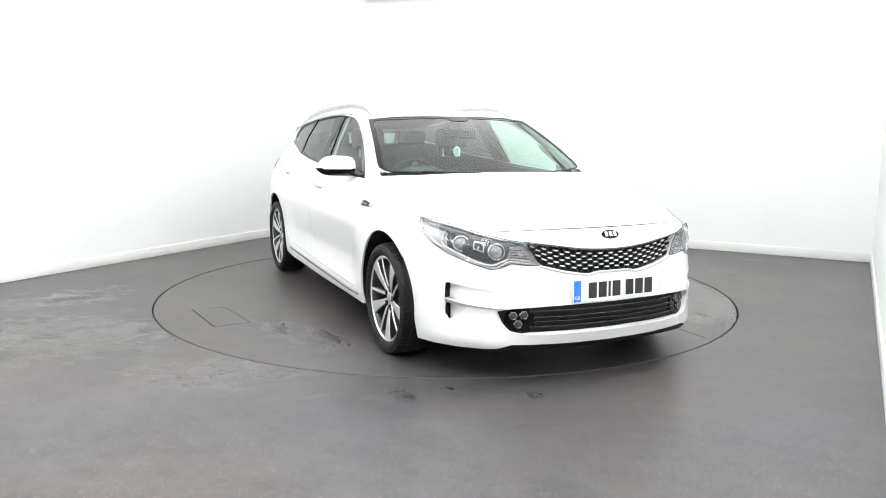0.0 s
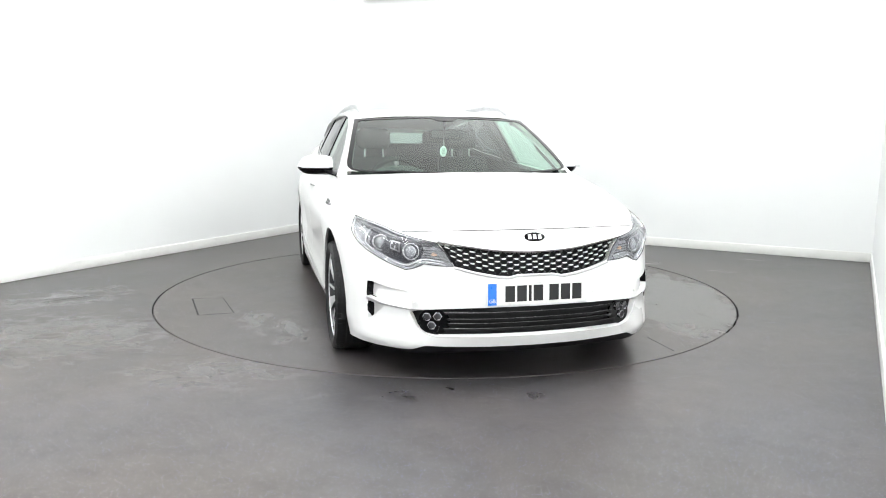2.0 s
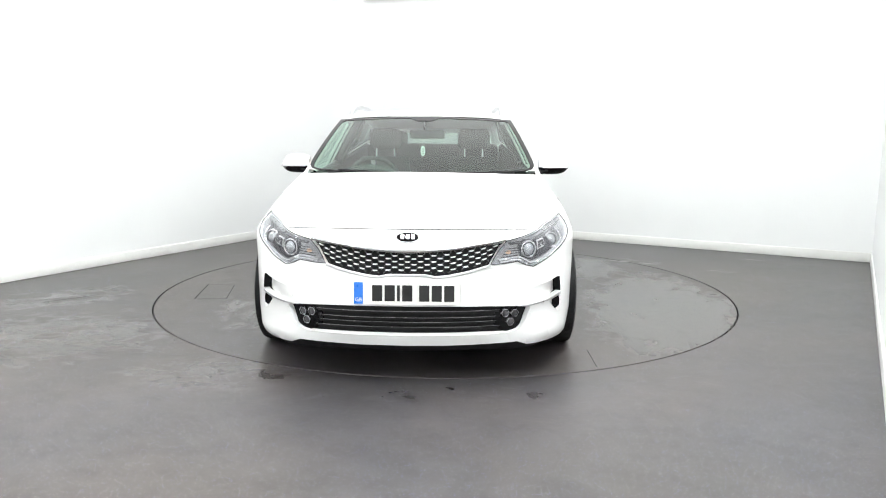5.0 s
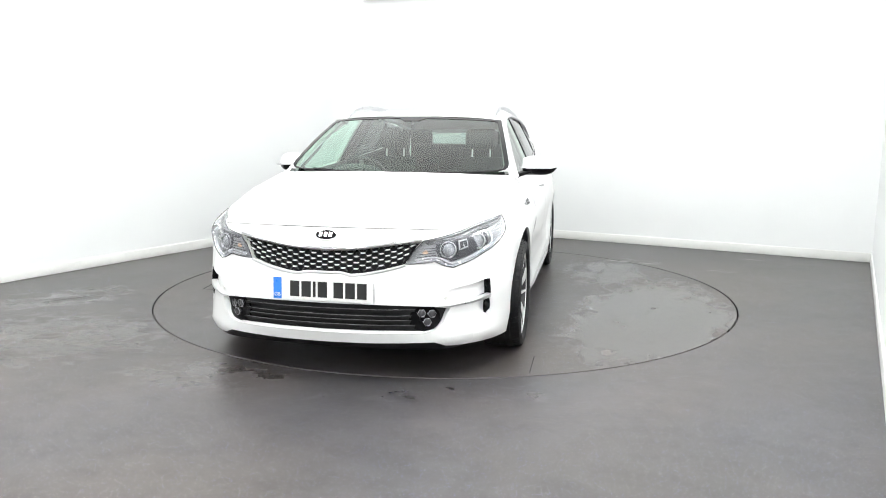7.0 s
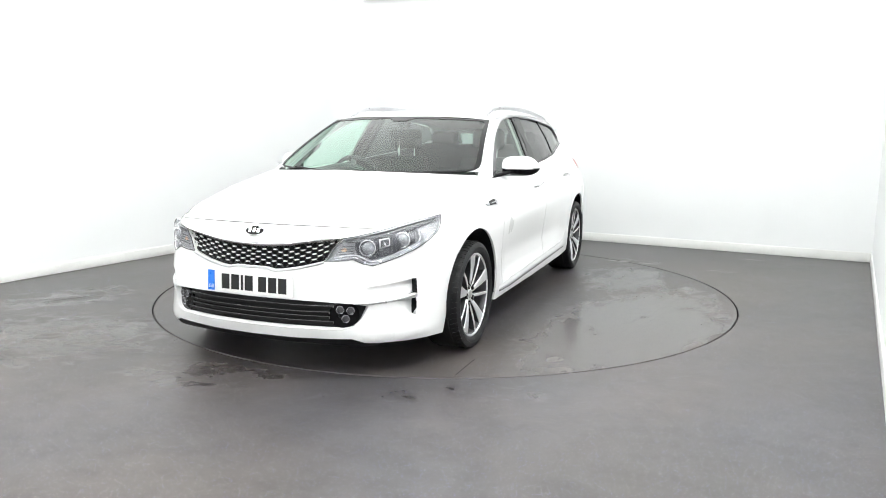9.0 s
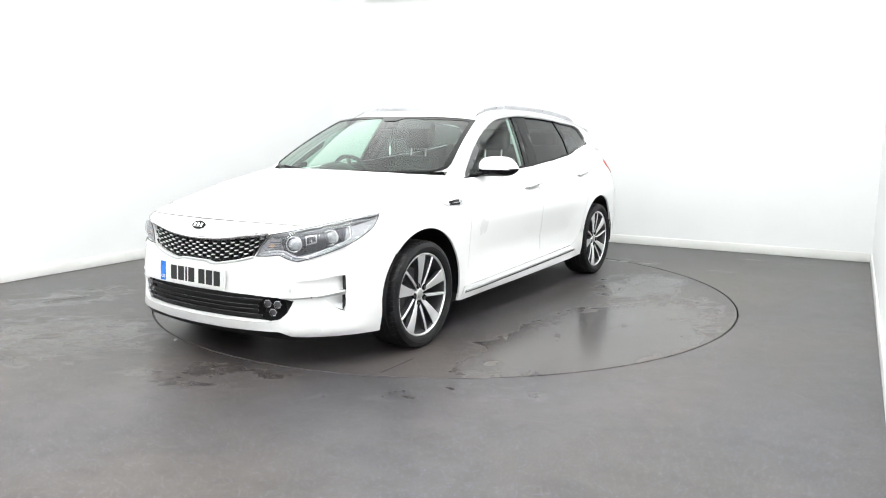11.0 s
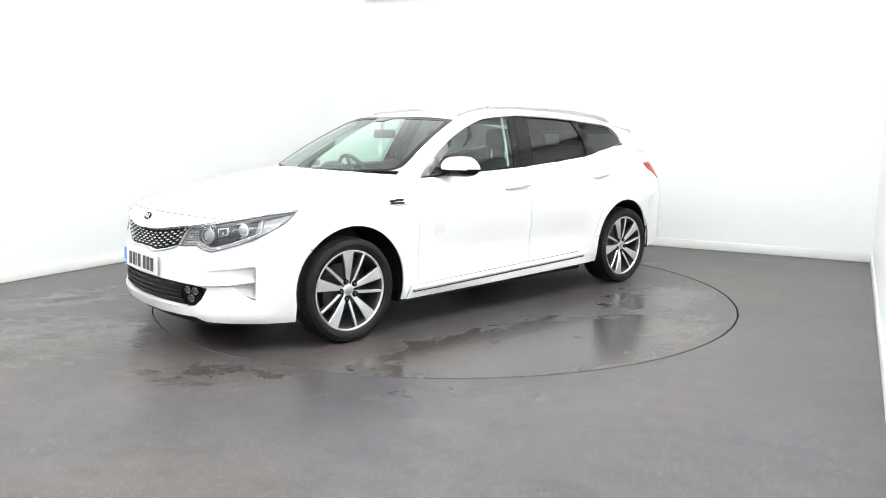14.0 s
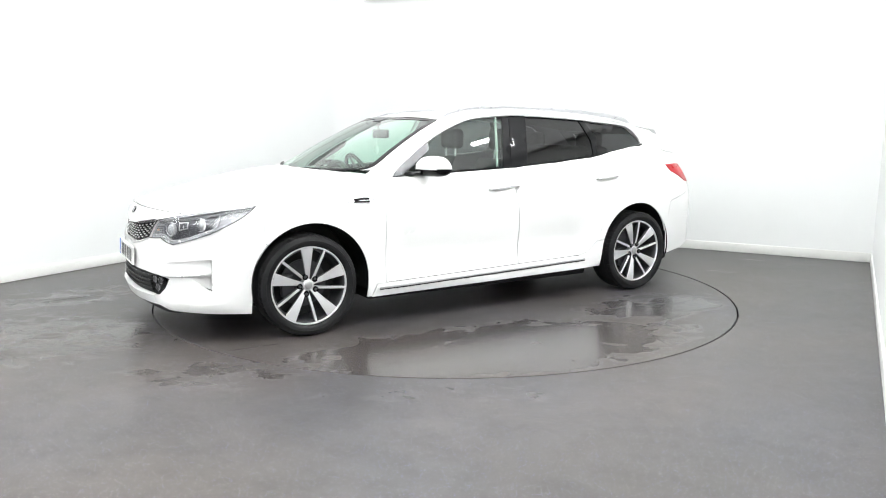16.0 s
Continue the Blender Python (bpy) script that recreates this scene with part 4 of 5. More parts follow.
        # roof rail
        pts = [(0.285, 1.325), (0.275, 1.343), (0.225, 1.380), (0.155, 1.411), (0.0, 1.444), (-0.20, 1.457), (-0.42, 1.460), (-0.90, 1.447), (-1.30, 1.418), (-1.54, 1.385), (-1.62, 1.345)]
        line = [(x + 0.02, side * (0.562 - 0.010 * max(0, -x)), z - 0.004) for x, z in pts]
        part("roof_rail", tube(curve(line, 6), 0.015, 10, 1.15), RAIL, CAR, "raised satin silver roof rail")
    # roof
    bm = bmesh.new()
    xs = np.linspace(0.32, -1.9, 30)
    grid = [[bm.verts.new(roof_at(x, -1 + 2 * k / 24)) for k in range(25)] for x in xs]
    for a, b in zip(grid, grid[1:]):
        for k in range(24):
            bm.faces.new((a[k], b[k], b[k + 1], a[k + 1]))
    bm.normal_update()
    if sum(f.normal.z for f in bm.faces) < 0:
        bmesh.ops.reverse_faces(bm, faces=bm.faces[:])
    part("roof", bm, PAINT, CAR)
    part("headlining", sheet_below(0.022), LINING, CAR)
    # windscreen with its black border
    rect = [(-0.90, 0), (0.90, 0), (0.962, 0.018), (0.990, 0.055), (1, 0.12), (1, 1), (-1, 1), (-1, 0.12), (-0.990, 0.055), (-0.962, 0.018)]
    for side in (1, -1):
        part("pillar_base", patch([(side * 0.90, 0.0), (side, 0.0), (side, 0.12), (side * 0.985, 0.055), (side * 0.955, 0.022)], screen_at, 0.05, (1, 0, 1), rim=0.0, lift=-0.004), PAINT, CAR)
    glassy = part("windscreen", patch(rect, screen_at, 0.05, (1, 0, 1), rim=0.0), SCREEN, CAR, "curved windscreen with black border")
    inner = [(-0.90, 0.018), (0, 0.012), (0.90, 0.018), (0.945, 0.035), (0.962, 0.10), (0.955, 0.92), (0.92, 0.955), (0.16, 0.960), (0.08, 0.90), (-0.08, 0.90), (-0.16, 0.960), (-0.92, 0.955), (-0.955, 0.92), (-0.962, 0.10), (-0.945, 0.035)]
    part("screen_border", patch(rect, screen_at, 0.05, (1, 0, 1), rim=0.004, holes=[inner], lift=0.003), GLOSSBLACK, glassy)
    for c, reach, z in ((0.55, 0.55, 0.0), (-0.10, 0.60, 0.0)):
        line = [screen_at(c - reach * k / 8, 0.0 + 0.02 * math.sin(k / 8 * 1.2)) + Vector((0.010, 0, 0.006)) for k in range(9)]
        part("wiper", tube(line, 0.005, 6), BLACK, CAR)
    cowl = [(screen_at(u, 0).x, u) for u in np.linspace(-0.80, 0.80, 15)]
    bm = bmesh.new()
    lo = [bm.verts.new(screen_at(u, 0.01)) for _, u in cowl]
    hi = [bm.verts.new(screen_at(u, 0.0) + Vector((0.03, 0, -0.03))) for _, u in cowl]
    for k in range(14):
        bm.faces.new((lo[k], lo[k + 1], hi[k + 1], hi[k]))
    part("cowl_panel", bm, BLACK, CAR)


def sheet_below(drop):
    bm = bmesh.new()
    xs = np.linspace(0.30, -1.85, 18)
    grid = [[bm.verts.new(roof_at(x, -0.97 + 1.94 * k / 12) - Vector((0, 0, drop))) for k in range(13)] for x in xs]
    for a, b in zip(grid, grid[1:]):
        for k in range(12):
            bm.faces.new((a[k], b[k], b[k + 1], a[k + 1]))
    return bm


def tail():
    # tailgate: from the roof's end down to the bumper
    def gate(v, z):
        side_y = float(np.interp(z, [0.72, 0.95, 1.10, 1.285], [0.66, 0.61, 0.585, 0.545]))
        x = float(np.interp(z, [0.72, 0.80, 0.95, 1.10, 1.30], [-2.41, -2.42, -2.35, -2.15, -1.90]))
        return Vector((x + 0.16 * v * v, side_y * v, z))
    g = part("tailgate", patch([(-1, 0.72), (1, 0.72), (1, 1.285), (-1, 1.285)], gate, 0.08, (-1, 0, 0.2), rim=0.015, holes=[[(-0.80, 1.04), (0.80, 1.04), (0.78, 1.265), (-0.78, 1.265)]]), PAINT, CAR)
    part("rear_window", patch([(-0.82, 1.03), (0.82, 1.03), (0.80, 1.272), (-0.80, 1.272)], gate, 0.08, (-1, 0, 0.2), rim=0.0, lift=0.004), REARGLASS, g, "dark heated rear window")
    bm = bmesh.new()
    rows = []
    for k in range(13):
        v = -1 + k / 6
        e = 0.585 * v
        z = 1.285 + 0.022 * (1 - v * v)
        rows.append([bm.verts.new(c) for c in ((-1.86 , e, z + 0.006), (-1.97 - 0.05 * (1 - v * v) , e, z - 0.022), (-1.95 - 0.05 * (1 - v * v), e, z - 0.05), (-1.88, e, z - 0.05))])
    for a, b in zip(rows, rows[1:]):
        for k in range(4):
            bm.faces.new((a[k], a[(k + 1) % 4], b[(k + 1) % 4], b[k]))
    bm.faces.new(rows[0])
    bm.faces.new(rows[-1])
    bmesh.ops.recalc_face_normals(bm, faces=bm.faces[:])
    sp = part("roof_spoiler", bm, PAINT, CAR)
    # spoiler ends: the shade of their underside is put into a grey colour
    for side in (1, -1):
        fin = bmesh.new()
        pts = [(-1.80, 0.592, 1.306), (-1.87, 0.590, 1.296), (-1.925, 0.588, 1.228), (-1.895, 0.590, 1.245)]
        a = [fin.verts.new((x, side * y, z)) for x, y, z in pts]
        b = [fin.verts.new((x, side * (y - 0.02), z)) for x, y, z in pts]
        fin.faces.new(a)
        fin.faces.new(b)
        for k in range(4):
            fin.faces.new((a[k], a[(k + 1) % 4], b[(k + 1) % 4], b[k]))
        bmesh.ops.recalc_face_normals(fin, faces=fin.faces[:])
        part("spoiler_shade_fin", fin, SATIN, sp, smooth=False)
    end = float(ARC[-1])
    outline = [(along(-1.787), 0.7125), (along(-2.132), 0.7905), (along(-2.33), 0.72), (end, 0.72), (end, 0.36), (along(-2.2), 0.335), (along(-1.748), 0.270), (along(-1.733), 0.45)]
    bump = mirrored(patch(outline, side_skin(1), 0.06, (0, 1, 0), rim=0.0))
    part("rear_bumper", bump, PAINT, CAR)
    outline = [(along(-1.77), 0.268), (along(-2.2), 0.332), (end, 0.356), (end, 0.24), (along(-2.2), 0.24), (along(-1.80), 0.235)]
    part("rear_valance", mirrored(patch(outline, side_skin(1), 0.06, (0, 1, 0), rim=0.0, lift=-0.09)), BLACK, CAR)
    # floor pan
    part("underbody", box_bm(-2.1, 1.98, -0.60, 0.60, 0.150, 0.30, 0.03), BLACK, CAR)
    # wide black box added to keep light out from under the car
    part("under_car_light_block", box_bm(-0.96, 0.95, -0.79, 0.79, 0.155, 0.28, 0.02), BLACK, CAR)
    part("floor_pan", box_bm(-2.0, 1.0, -0.76, 0.76, 0.30, 0.36, 0.02), TRIM, CAR)
    part("engine_bay", box_bm(0.98, 2.0, -0.52, 0.52, 0.28, 0.72, 0.03), BLACK, CAR)


def wheel(cx, side, turn):
    w = part("wheel", turned([(0.245, -0.10), (0.245, 0.082), (0.231, 0.095), (0.226, 0.088), (0.222, 0.06), (0.215, -0.10)], 56), DARKALLOY, CAR, "ten-spoke machined alloy wheel")
    tyre = [(0.243, -0.095), (0.262, -0.112), (0.29, -0.117), (0.308, -0.106), (0.3165, -0.085), (0.319, -0.04), (0.319, 0.04), (0.3165, 0.085), (0.308, 0.106), (0.290, 0.115), (0.272, 0.115), (0.255, 0.108), (0.246, 0.096)]
    t = part("tyre", turned(tyre, 72), RUBBER, w, "black road tyre")
    grooves = bmesh.new()
    for y in (-0.055, -0.02, 0.02, 0.055):
        g = turned([(0.3185, y - 0.004), (0.3196, y - 0.0035), (0.3196, y + 0.0035), (0.3185, y + 0.004)], 48)
        me = bpy.data.meshes.new("x")
        g.to_mesh(me)
        g.free()
        grooves.from_mesh(me)
        bpy.data.meshes.remove(me)
    part("tread_groove", grooves, GAP, t)
    lugs = bmesh.new()
    for k in range(64):
        a = 2 * math.pi * k / 64
        for sy in (1, -1):
            pts = []
            for da, y, r in ((0.0, 0.066, 0.3180), (0.030, 0.066, 0.3180), (0.058, 0.088, 0.3160), (0.028, 0.088, 0.3160), (0.066, 0.108, 0.3065), (0.036, 0.108, 0.3065)):
                q = a + (da if sy > 0 else -da)
                pts.append(lugs.verts.new(((r + 0.0025) * math.cos(q), sy * y, (r + 0.0025) * math.sin(q))))
            lugs.faces.new((pts[0], pts[1], pts[2], pts[3]))
            lugs.faces.new((pts[3], pts[2], pts[4], pts[5]))
    bmesh.ops.recalc_face_normals(lugs, faces=lugs.faces[:])
    ext = bmesh.ops.extrude_face_region(lugs, geom=lugs.faces[:])
    for g in ext["geom"]:
        if isinstance(g, bmesh.types.BMVert):
            flat = Vector((g.co.x, 0, g.co.z))
            g.co -= flat.normalized() * 0.006
    bmesh.ops.recalc_face_normals(lugs, faces=lugs.faces[:])
    tagged(part("tread_pattern", lugs, RUBBER, t, smooth=False), kind="stuff")
    rib = turned([(0.279, 0.1148), (0.281, 0.1168), (0.284, 0.1168), (0.286, 0.1148)], 64)
    part("sidewall_rib", rib, RUBBER, t)
    rim_edge = turned([(0.247, 0.092), (0.2465, 0.099), (0.2405, 0.0995), (0.235, 0.092)], 64)
    part("rim_lip", rim_edge, ALLOY, w, "bright machined rim lip")
    part("brake_disc", turned([(0.0, -0.02), (0.150, -0.03), (0.150, -0.015), (0.0, -0.015)], 40), DARKALLOY, w)
    part("wheel_back", turned([(0.0, -0.06), (0.222, -0.06), (0.222, -0.055), (0.0, -0.055)], 40), GAP, w)
    part("brake_caliper", box_bm(0.08, 0.16, 0.0, 0.04, -0.07, 0.07, 0.012), DARKALLOY, w)

    def spoke(a, w0, w1, skew, r0, r1, wide):
        bm = bmesh.new()
        rows = []
        n = 6
        for k in range(n + 1):
            f = k / n
            r = r0 + (r1 - r0) * f
            half = (w0 + (w1 - w0) * f ** 1.3) / 2
            y = 0.068 + 0.026 * math.sin(f * math.pi / 2)
            c = skew * (1 - f)
            ring = [(c - half, y - 0.002), (c - half + 0.003, y + 0.002), (c + half - 0.003, y + 0.002), (c + half, y - 0.002), (c + half * 0.8, y - 0.034), (c - half * 0.8, y - 0.034)]
            rows.append([bm.verts.new((u, yy, r)) for u, yy in ring])
        for p, q in zip(rows, rows[1:]):
            for k in range(6):
                bm.faces.new((p[k], p[(k + 1) % 6], q[(k + 1) % 6], q[k]))
        bm.faces.new(rows[0])
        bm.faces.new(rows[-1])
        bmesh.ops.recalc_face_normals(bm, faces=bm.faces[:])
        bmesh.ops.rotate(bm, verts=bm.verts[:], matrix=Matrix.Rotation(radians(-a), 3, "Y"))
        ob = part("spoke", bm, ALLOY, w)
        ob.data.materials.append(DARKALLOY)
        for p in ob.data.polygons:
            if p.normal.y < 0.5:
                p.material_index = 1
        return ob

    for k in range(5):
        spoke(72 * k - 3, 0.024, 0.082, 0.0, 0.035, 0.236, True)
        spoke(72 * k + 26, 0.018, 0.017, -0.012, 0.036, 0.236, False)
    part("hub", turned([(0.0, 0.074), (0.030, 0.074), (0.036, 0.070), (0.040, 0.03)], 32), ALLOY, w)
    part("hub_cap", turned([(0.0, 0.081), (0.019, 0.0805), (0.024, 0.078), (0.025, 0.07)], 28), SATIN, w)
    for k in range(5):
        a = radians(72 * k + 36 - 15)
        ob = part("wheel_nut", turned([(0.0, 0.079), (0.007, 0.079), (0.0095, 0.076), (0.0105, 0.060)], 12), DARKALLOY, w)
        ob.matrix_basis = pose(0.056 * math.sin(a), 0, 0.056 * math.cos(a))
        ob = part("nut_recess", turned([(0.0, 0.0752), (0.0185, 0.0752), (0.0195, 0.070)], 16), GLOSSBLACK, w)
        ob.matrix_basis = pose(0.056 * math.sin(a), 0.001, 0.056 * math.cos(a))
    w.matrix_basis = pose(cx, side * (0.812 if cx > 0 else 0.800), 0.3195) @ (pose(0, 0, 0) if side > 0 else pose(0, 0, 0, 0, 0, 180)) @ pose(0, 0, 0, 0, turn, 0)


def door_mirrors():
    for side in (1, -1):
        bm = bmesh.new()
        n, m = 18, 12
        # housing: rounded shell, fuller inboard, from y 0.84 to 1.035
        rows = []
        for i in range(m + 1):
            f = i / m
            y = 0.815 + 0.225 * f
            r = (1 - abs(2 * f - 0.92) ** 3.2 / 1.35) if f > 0.46 else (1 - abs(2 * f - 0.92) ** 4 * 0.35)
            r = max(0.05, r)
            ring = []
            for k in range(n):
                a = 2 * math.pi * k / n
                cx, cz = math.cos(a), math.sin(a)
                h = 0.075 * r if cz > 0 else 0.064 * (1 - 0.72 * max(0.0, (f - 0.4) / 0.6) ** 4)
                ring.append(bm.verts.new((0.545 - 0.09 * f + 0.075 * r * cx * (1.0 if cx > 0 else 0.55), side * y, 1.030 + h * cz * (1.0 if cz > 0 else 0.95))))
            rows.append(ring)
        for p, q in zip(rows, rows[1:]):
            for k in range(n):
                bm.faces.new((p[k], p[(k + 1) % n], q[(k + 1) % n], q[k]))
        bm.faces.new(rows[0])
        bm.faces.new(rows[-1])
        bmesh.ops.recalc_face_normals(bm, faces=bm.faces[:])
        upper = bm.copy()
        for b, keep in ((upper, 1), (bm, -1)):
            geom = b.verts[:] + b.edges[:] + b.faces[:]
            bmesh.ops.bisect_plane(b, geom=geom, plane_co=(0, 0, 1.023), plane_no=(0, 0, 1), clear_inner=keep > 0, clear_outer=keep < 0)
        h = part("door_mirror", upper, PAINT, CAR, "white door mirror with black underside")
        part("mirror_base", bm, GLOSSBLACK, h, "gloss black mirror underside")
        line = [(0.60 - 0.055 * f, side * (0.84 + 0.19 * f), 1.021) for f in (0, 0.25, 0.5, 0.75, 0.95)]
        part("repeater", tube([(x + 0.012, y, z) for x, y, z in curve(line, 3)], 0.004, 6), SATIN, h)
        arm = [(0.66, side * 0.775, 0.975), (0.62, side * 0.81, 0.985), (0.575, side * 0.86, 1.0)]
        part("mirror_arm", tube(curve(arm, 4), [0.03] * 9, 10, 0.6), GLOSSBLACK, h)
        g = bmesh.new()
        q = [g.verts.new((0.498 - 0.09 * f, side * (0.835 + 0.205 * f), 1.035 + z)) for f, z in ((0.12, -0.01), (0.70, -0.01), (0.66, 0.035), (0.14, 0.05))]
        g.faces.new(q)
        part("mirror_glass", g, CHROME, h)


def flat_plate(y, z):
    return Vector((2.322 - 0.05 * (z - 0.43), y, z))


def plate():
    p = part("number_plate", patch(both_ways([(0.0, 0.541), (0.258, 0.541), (0.262, 0.537), (0.262, 0.434), (0.258, 0.430), (0.0, 0.430)]), flat_plate, 0.06, (1, 0, 0), rim=0.012), PLATE, CAR, "white number plate with blue band and dark character bars")

    def bar(name, a0, a1, z0, z1, mat, lift):
        part(name, patch([(a0, z0), (a1, z0), (a1, z1), (a0, z1)], flat_plate, 0.05, (1, 0, 0), rim=0.0, lift=lift), mat, p)
    # seen from ahead the car's right is on the left
    bar("plate_band", -0.259, -0.215, 0.432, 0.539, BLUE, 0.0008)
    x = -0.170
    for wide in (50, 50, 14, 50, 0, 50, 50, 50):
        if wide:
            bar("plate_bar", x, x + wide / 1000, 0.446, 0.525, INK, 0.0010)
            x += wide / 1000 + 0.011
        else:
            x += 0.022
    cu = bpy.data.curves.new("band_text", "FONT")
    cu.body, cu.size, cu.align_x, cu.extrude = "GB", 0.026, "CENTER", 0.0004
    ob = new("band_text_source", cu)
    me = bpy.data.meshes.new_from_object(ob.evaluated_get(bpy.context.evaluated_depsgraph_get()))
    bpy.data.objects.remove(ob)
    t = new("band_text", me)
    me.materials.append(WHITE)
    t.parent = p
    t.matrix_basis = Matrix.Translation(flat_plate(-0.237, 0.445) + Vector((0.0016, 0, 0))) @ pose(0, 0, 0, 90, 0, 90)


TAG = []


def cabin_inside():
    # dashboard
    bm = bmesh.new()
    prof = [(1.10, 0.98), (0.92, 0.985), (0.72, 0.965), (0.60, 0.92), (0.58, 0.80), (0.62, 0.60), (0.70, 0.45), (1.0, 0.45)]
    rows = [[bm.verts.new((x - 0.10 * (k / 6 - 1) ** 2 * (1 if i < 5 else 0), -0.74 + 1.48 * k / 12, z - 0.02 * abs(k / 6 - 1) ** 2)) for i, (x, z) in enumerate(prof)] for k in range(13)]
    for a, b in zip(rows, rows[1:]):
        for i in range(len(prof)):
            j = (i + 1) % len(prof)
            bm.faces.new((a[i], a[j], b[j], b[i]))
    bmesh.ops.recalc_face_normals(bm, faces=bm.faces[:])
    d = part("dashboard", bm, TRIM, CAR)
    hood = [(0.66, -0.37 + 0.17 * math.cos(a), 0.955 + 0.055 * math.sin(a)) for a in np.linspace(0, math.pi, 11)]
    part("binnacle", tube(hood, 0.028, 8, 1.0), TRIM, d)
    part("display", box_bm(0.60, 0.62, -0.13, 0.13, 0.83, 0.95, 0.006), GLOSSBLACK, d)
    part("console", box_bm(-0.35, 0.66, -0.13, 0.13, 0.36, 0.62, 0.04), TRIM, CAR)
    # steering wheel, on the right
    ring = [(0.0 + 0.185 * math.cos(a), 0.185 * math.sin(a), 0) for a in np.linspace(0, 2 * math.pi, 41)]
    sw = part("steering_wheel", tube(ring, 0.0155, 8), SEAT, CAR, "leather-rimmed steering wheel")
    sw.matrix_basis = pose(0.475, -0.365, 0.908, 0, -66, 0)
    part("wheel_boss", box_bm(-0.07, 0.07, -0.08, 0.08, -0.03, 0.012, 0.02), TRIM, sw)
    for a in (0, 180, -90):
        b = part("wheel_spoke", box_bm(0.06, 0.175, -0.016, 0.016, -0.012, 0.004, 0.004), SATIN, sw)
        b.matrix_basis = pose(0, 0, 0, 0, 0, a + 90)
    part("steering_column", tube([(0.50, -0.37, 0.88), (0.80, -0.37, 0.78)], 0.045, 10), TRIM, CAR)

    def seat(x, y, width=0.50, rest=True, z_rest=1.122):
        back = bmesh.new()
        rows = []
        for k in range(9):
            f = k / 8
            z = 0.46 + 0.60 * f
            xx = x - 0.24 - 0.20 * f + 0.03 * math.sin(f * math.pi)
            w = width / 2 * (1 - 0.22 * f ** 2)
            dep = 0.07 - 0.02 * f
            rows.append([back.verts.new((xx + dep * c, y + w * s, z)) for c, s in ((1.2, -1.0), (0.55, -0.62), (0.5, 0.0), (0.55, 0.62), (1.2, 1.0), (-0.6, 1.0), (-1, 0.7), (-1, -0.7), (-0.6, -1.0))])
        for a, b in zip(rows, rows[1:]):
            for k in range(9):
                back.faces.new((a[k], a[(k + 1) % 9], b[(k + 1) % 9], b[k]))
        back.faces.new(rows[0])
        back.faces.new(rows[-1])
        bmesh.ops.recalc_face_normals(back, faces=back.faces[:])
        s = part("seat", back, SEAT, CAR, "black leather seat with headrest")
        part("seat_cushion", box_bm(x - 0.25, x + 0.27, y - width / 2, y + width / 2, 0.38, 0.54, 0.05, 3), SEAT, s)
        if rest:
            part("headrest", box_bm(x - 0.52, x - 0.42, y - 0.135, y + 0.135, z_rest, z_rest + 0.17, 0.045, 4), SEAT, s)
            for dy in (-0.075, 0.075):
                part("headrest_post", tube([(x - 0.45, y + dy, z_rest - 0.10), (x - 0.46, y + dy, z_rest + 0.03)], 0.007, 8), SILVER, s)
    seat(0.05, -0.37)
    seat(0.05, 0.37)
    seat(-0.85, 0.38, 0.52, True, 1.10)
    seat(-0.85, -0.38, 0.52, True, 1.10)
    part("rear_bench_back", box_bm(-1.34, -1.20, -0.62, 0.62, 0.50, 1.155, 0.05, 3), SEAT, CAR, "black leather rear bench back")
    # rear-view mirror, tag and screen sensor
    m = part("rear_view_mirror", box_bm(0.455, 0.48, -0.105, 0.145, 1.215, 1.28, 0.012, 3), GLOSSBLACK, CAR, "black interior mirror")
    part("mirror_stem", tube([(0.47, 0, 1.27), (0.48, 0, 1.31), (0.46, 0, 1.335)], 0.014, 8), BLACK, m)
    tag = turned([(0.0, 0.0015), (0.024, 0.0015), (0.026, 0.0), (0.024, -0.0015), (0.0, -0.0015)], 28)
    for v in tag.verts:
        v.co.z *= 1.45
    t = part("air_freshener", tag, WHITE, CAR, "white oval hanging tag on a thread")
    TAG.append(t)
    for z in (-0.016, -0.004, 0.008, 0.018):
        part("tag_bar", box_bm(-0.012, 0.012, 0.0014, 0.0022, z - 0.003, z + 0.003), GREY, t, smooth=False)
    part("tag_thread", tube([(0.0, 0.0, 0.037), (0.0, 0.0, 0.10)], 0.0012, 5), WHITE, t)
    # inner door cards and pillars
    for side in (1, -1):
        card = bmesh.new()
        rows = []
        for k in range(13):
            x = 0.80 - 2.3 * k / 12
            zb = float(np.interp(x, BELT_X, BELT_Z))
            yb = float(np.interp(x, BELT_X, BELT_Y))
            rows.append([card.verts.new((x, side * y, z)) for y, z in ((yb - 0.03, zb - 0.002), (yb - 0.06, zb - 0.02), (yb - 0.07, 0.75), (0.74, 0.40))])
        for a, b in zip(rows, rows[1:]):
            for k in range(3):
                card.faces.new((a[k], a[k + 1], b[k + 1], b[k]))
        part("door_card", card, TRIM, CAR)
        pil = [cabin(-0.26 - 0.10 * f, 1.03 + 0.35 * f) for f in (0, 0.5, 1)]
        part("pillar_trim", tube([(p.x, side * (p.y - 0.045), p.z) for p in pil], 0.035, 8), TRIM, CAR)
        part("door_seal", tube([(p.x + 0.165, side * (p.y - 0.024), p.z - 0.01) for p in pil], 0.009, 8), LINING, CAR, "pale trim edge beside the door pillar")
        belt_line = [cabin(-0.30 - 0.08 * f, 1.0 + 0.36 * f) for f in (0, 0.5, 1)]
        part("seat_belt", tube([(p.x + 0.06, side * (p.y - 0.09), p.z) for p in belt_line], 0.012, 6), TRIM, CAR)
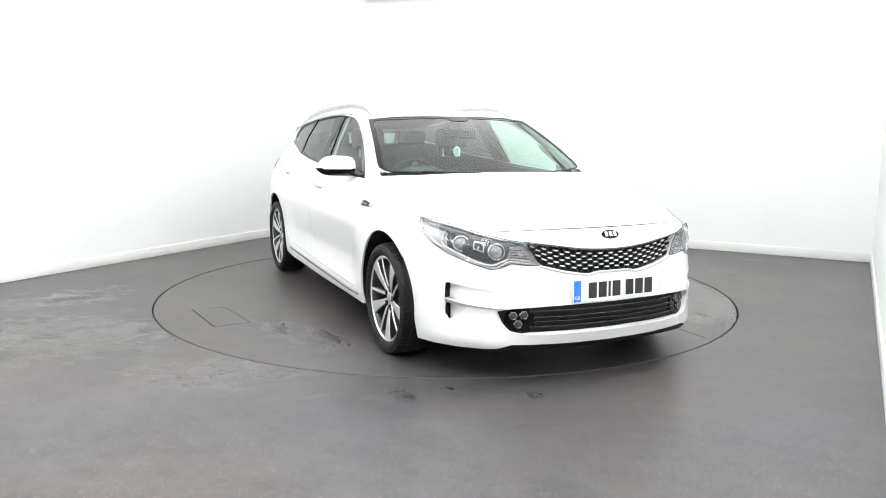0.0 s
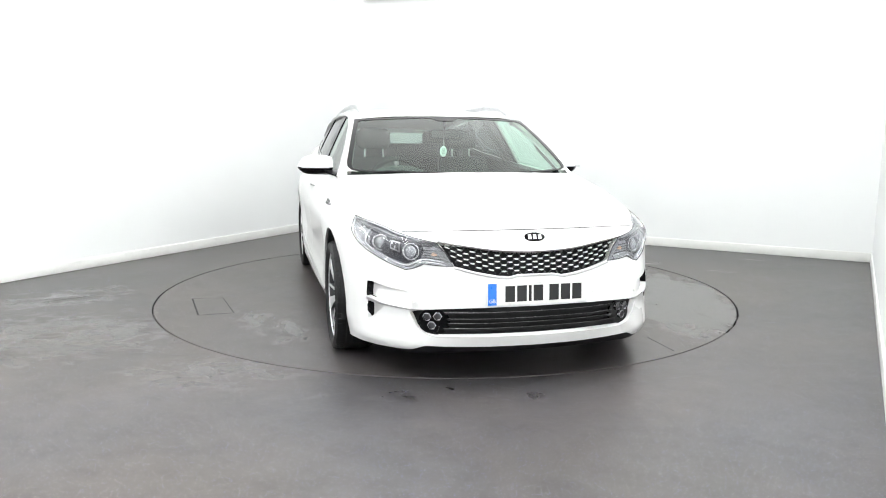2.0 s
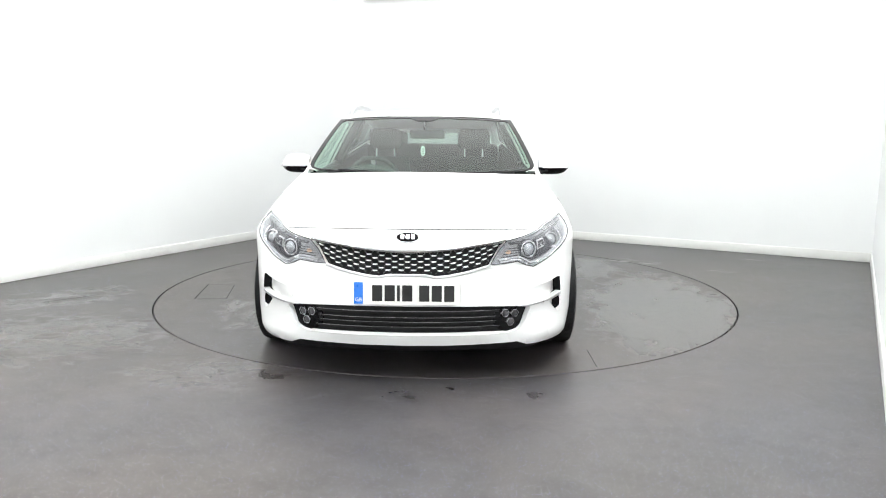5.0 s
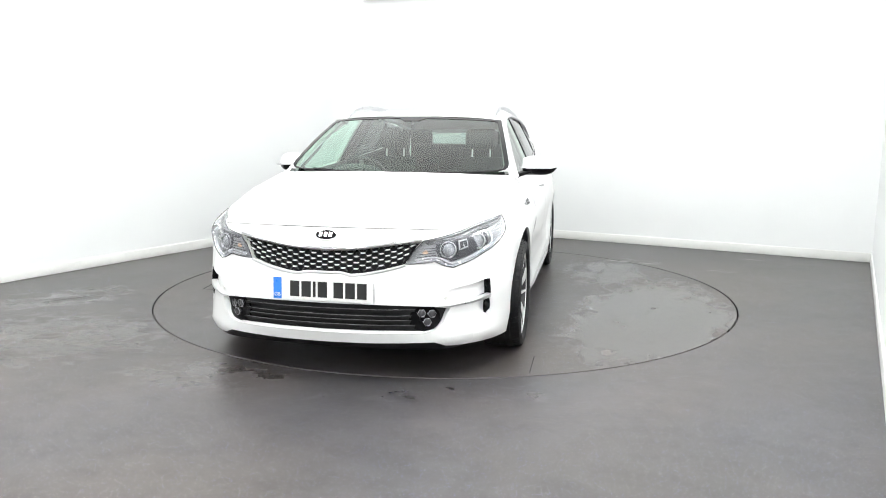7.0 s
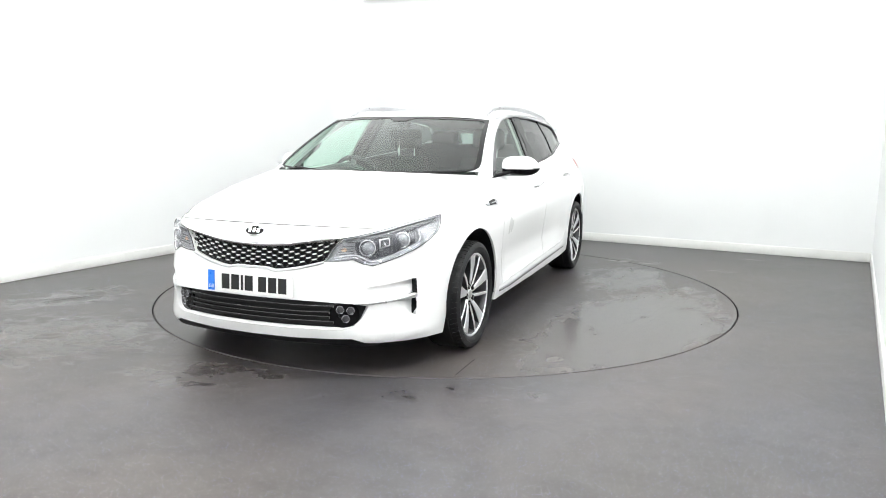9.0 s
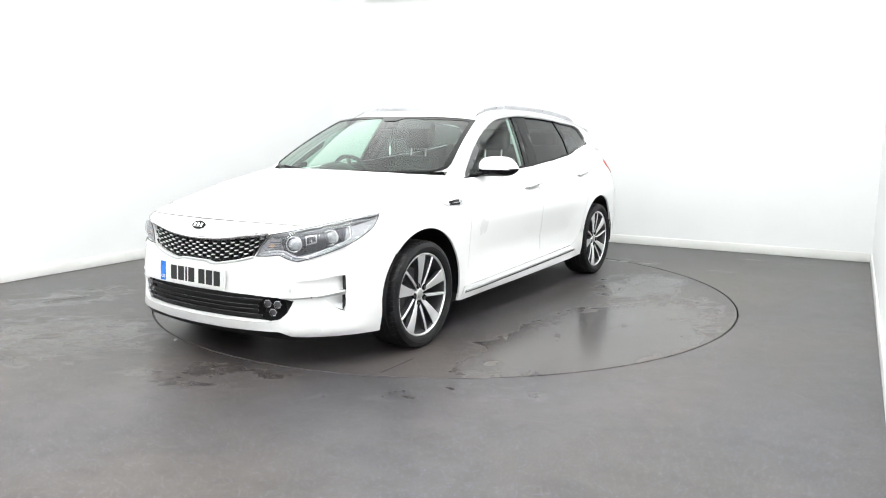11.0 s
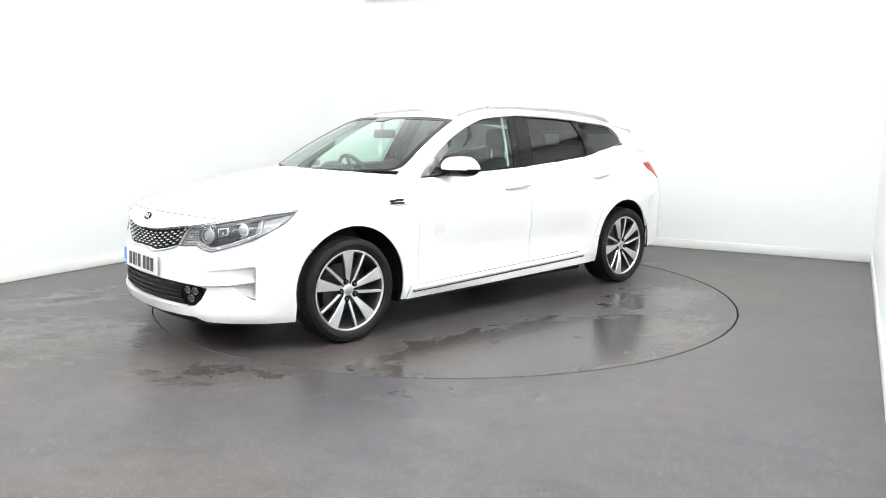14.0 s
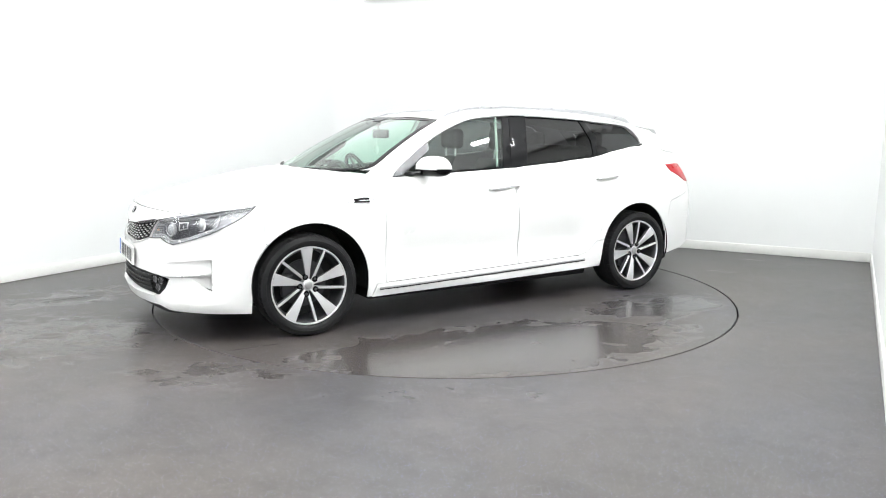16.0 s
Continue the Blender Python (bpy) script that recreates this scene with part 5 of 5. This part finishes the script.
        ap = [screen_at(0.955, f) for f in (0.0, 0.3, 0.6, 0.97)]
        part("pillar_trim", tube([(p.x - 0.035, side * (p.y + 0.012), p.z - 0.012) for p in ap], 0.014, 8), LINING, CAR)


REARGLASS = glass("rear_glass", (0.75, 0.80, 0.78), 0.0, 0.6)
GREY = surface("grey_print", (0.25, 0.3, 0.27), 0.5)
body_sides()
nose()
headlamps()
bonnet()
glasshouse()
tail()
for cx, side, turn in ((1.40, 1, 0), (-1.405, 1, 20), (1.40, -1, 40), (-1.405, -1, -10)):
    wheel(cx, side, turn)
door_mirrors()
plate()
cabin_inside()


def motions():
    """The table and the car on it turn together at an even rate; the tag twists."""
    rows_table, rows_car = [], []
    for k in range(17):
        turn = pose(0, 0, 0, 0, 0, START + RATE * k)
        rows_table.append((float(k), pose(TABLE_X, TABLE_Y, 0) @ turn))
        rows_car.append((float(k), turn @ pose(CAR_X, CAR_Y, 0)))
    walk(TABLE, rows_table)
    walk(CAR, rows_car)
    # the hanging tag twists on its thread
    twist = ((0.0, 0), (3.5, 25), (5.5, 58), (7.0, 80), (9.0, 98), (12.5, 120), (16.0, 140))
    walk(TAG[0], [(t, pose(0.486, -0.012, 1.127, 0, 0, -115.1 + 5.245 * t + d)) for t, d in twist])


motions()
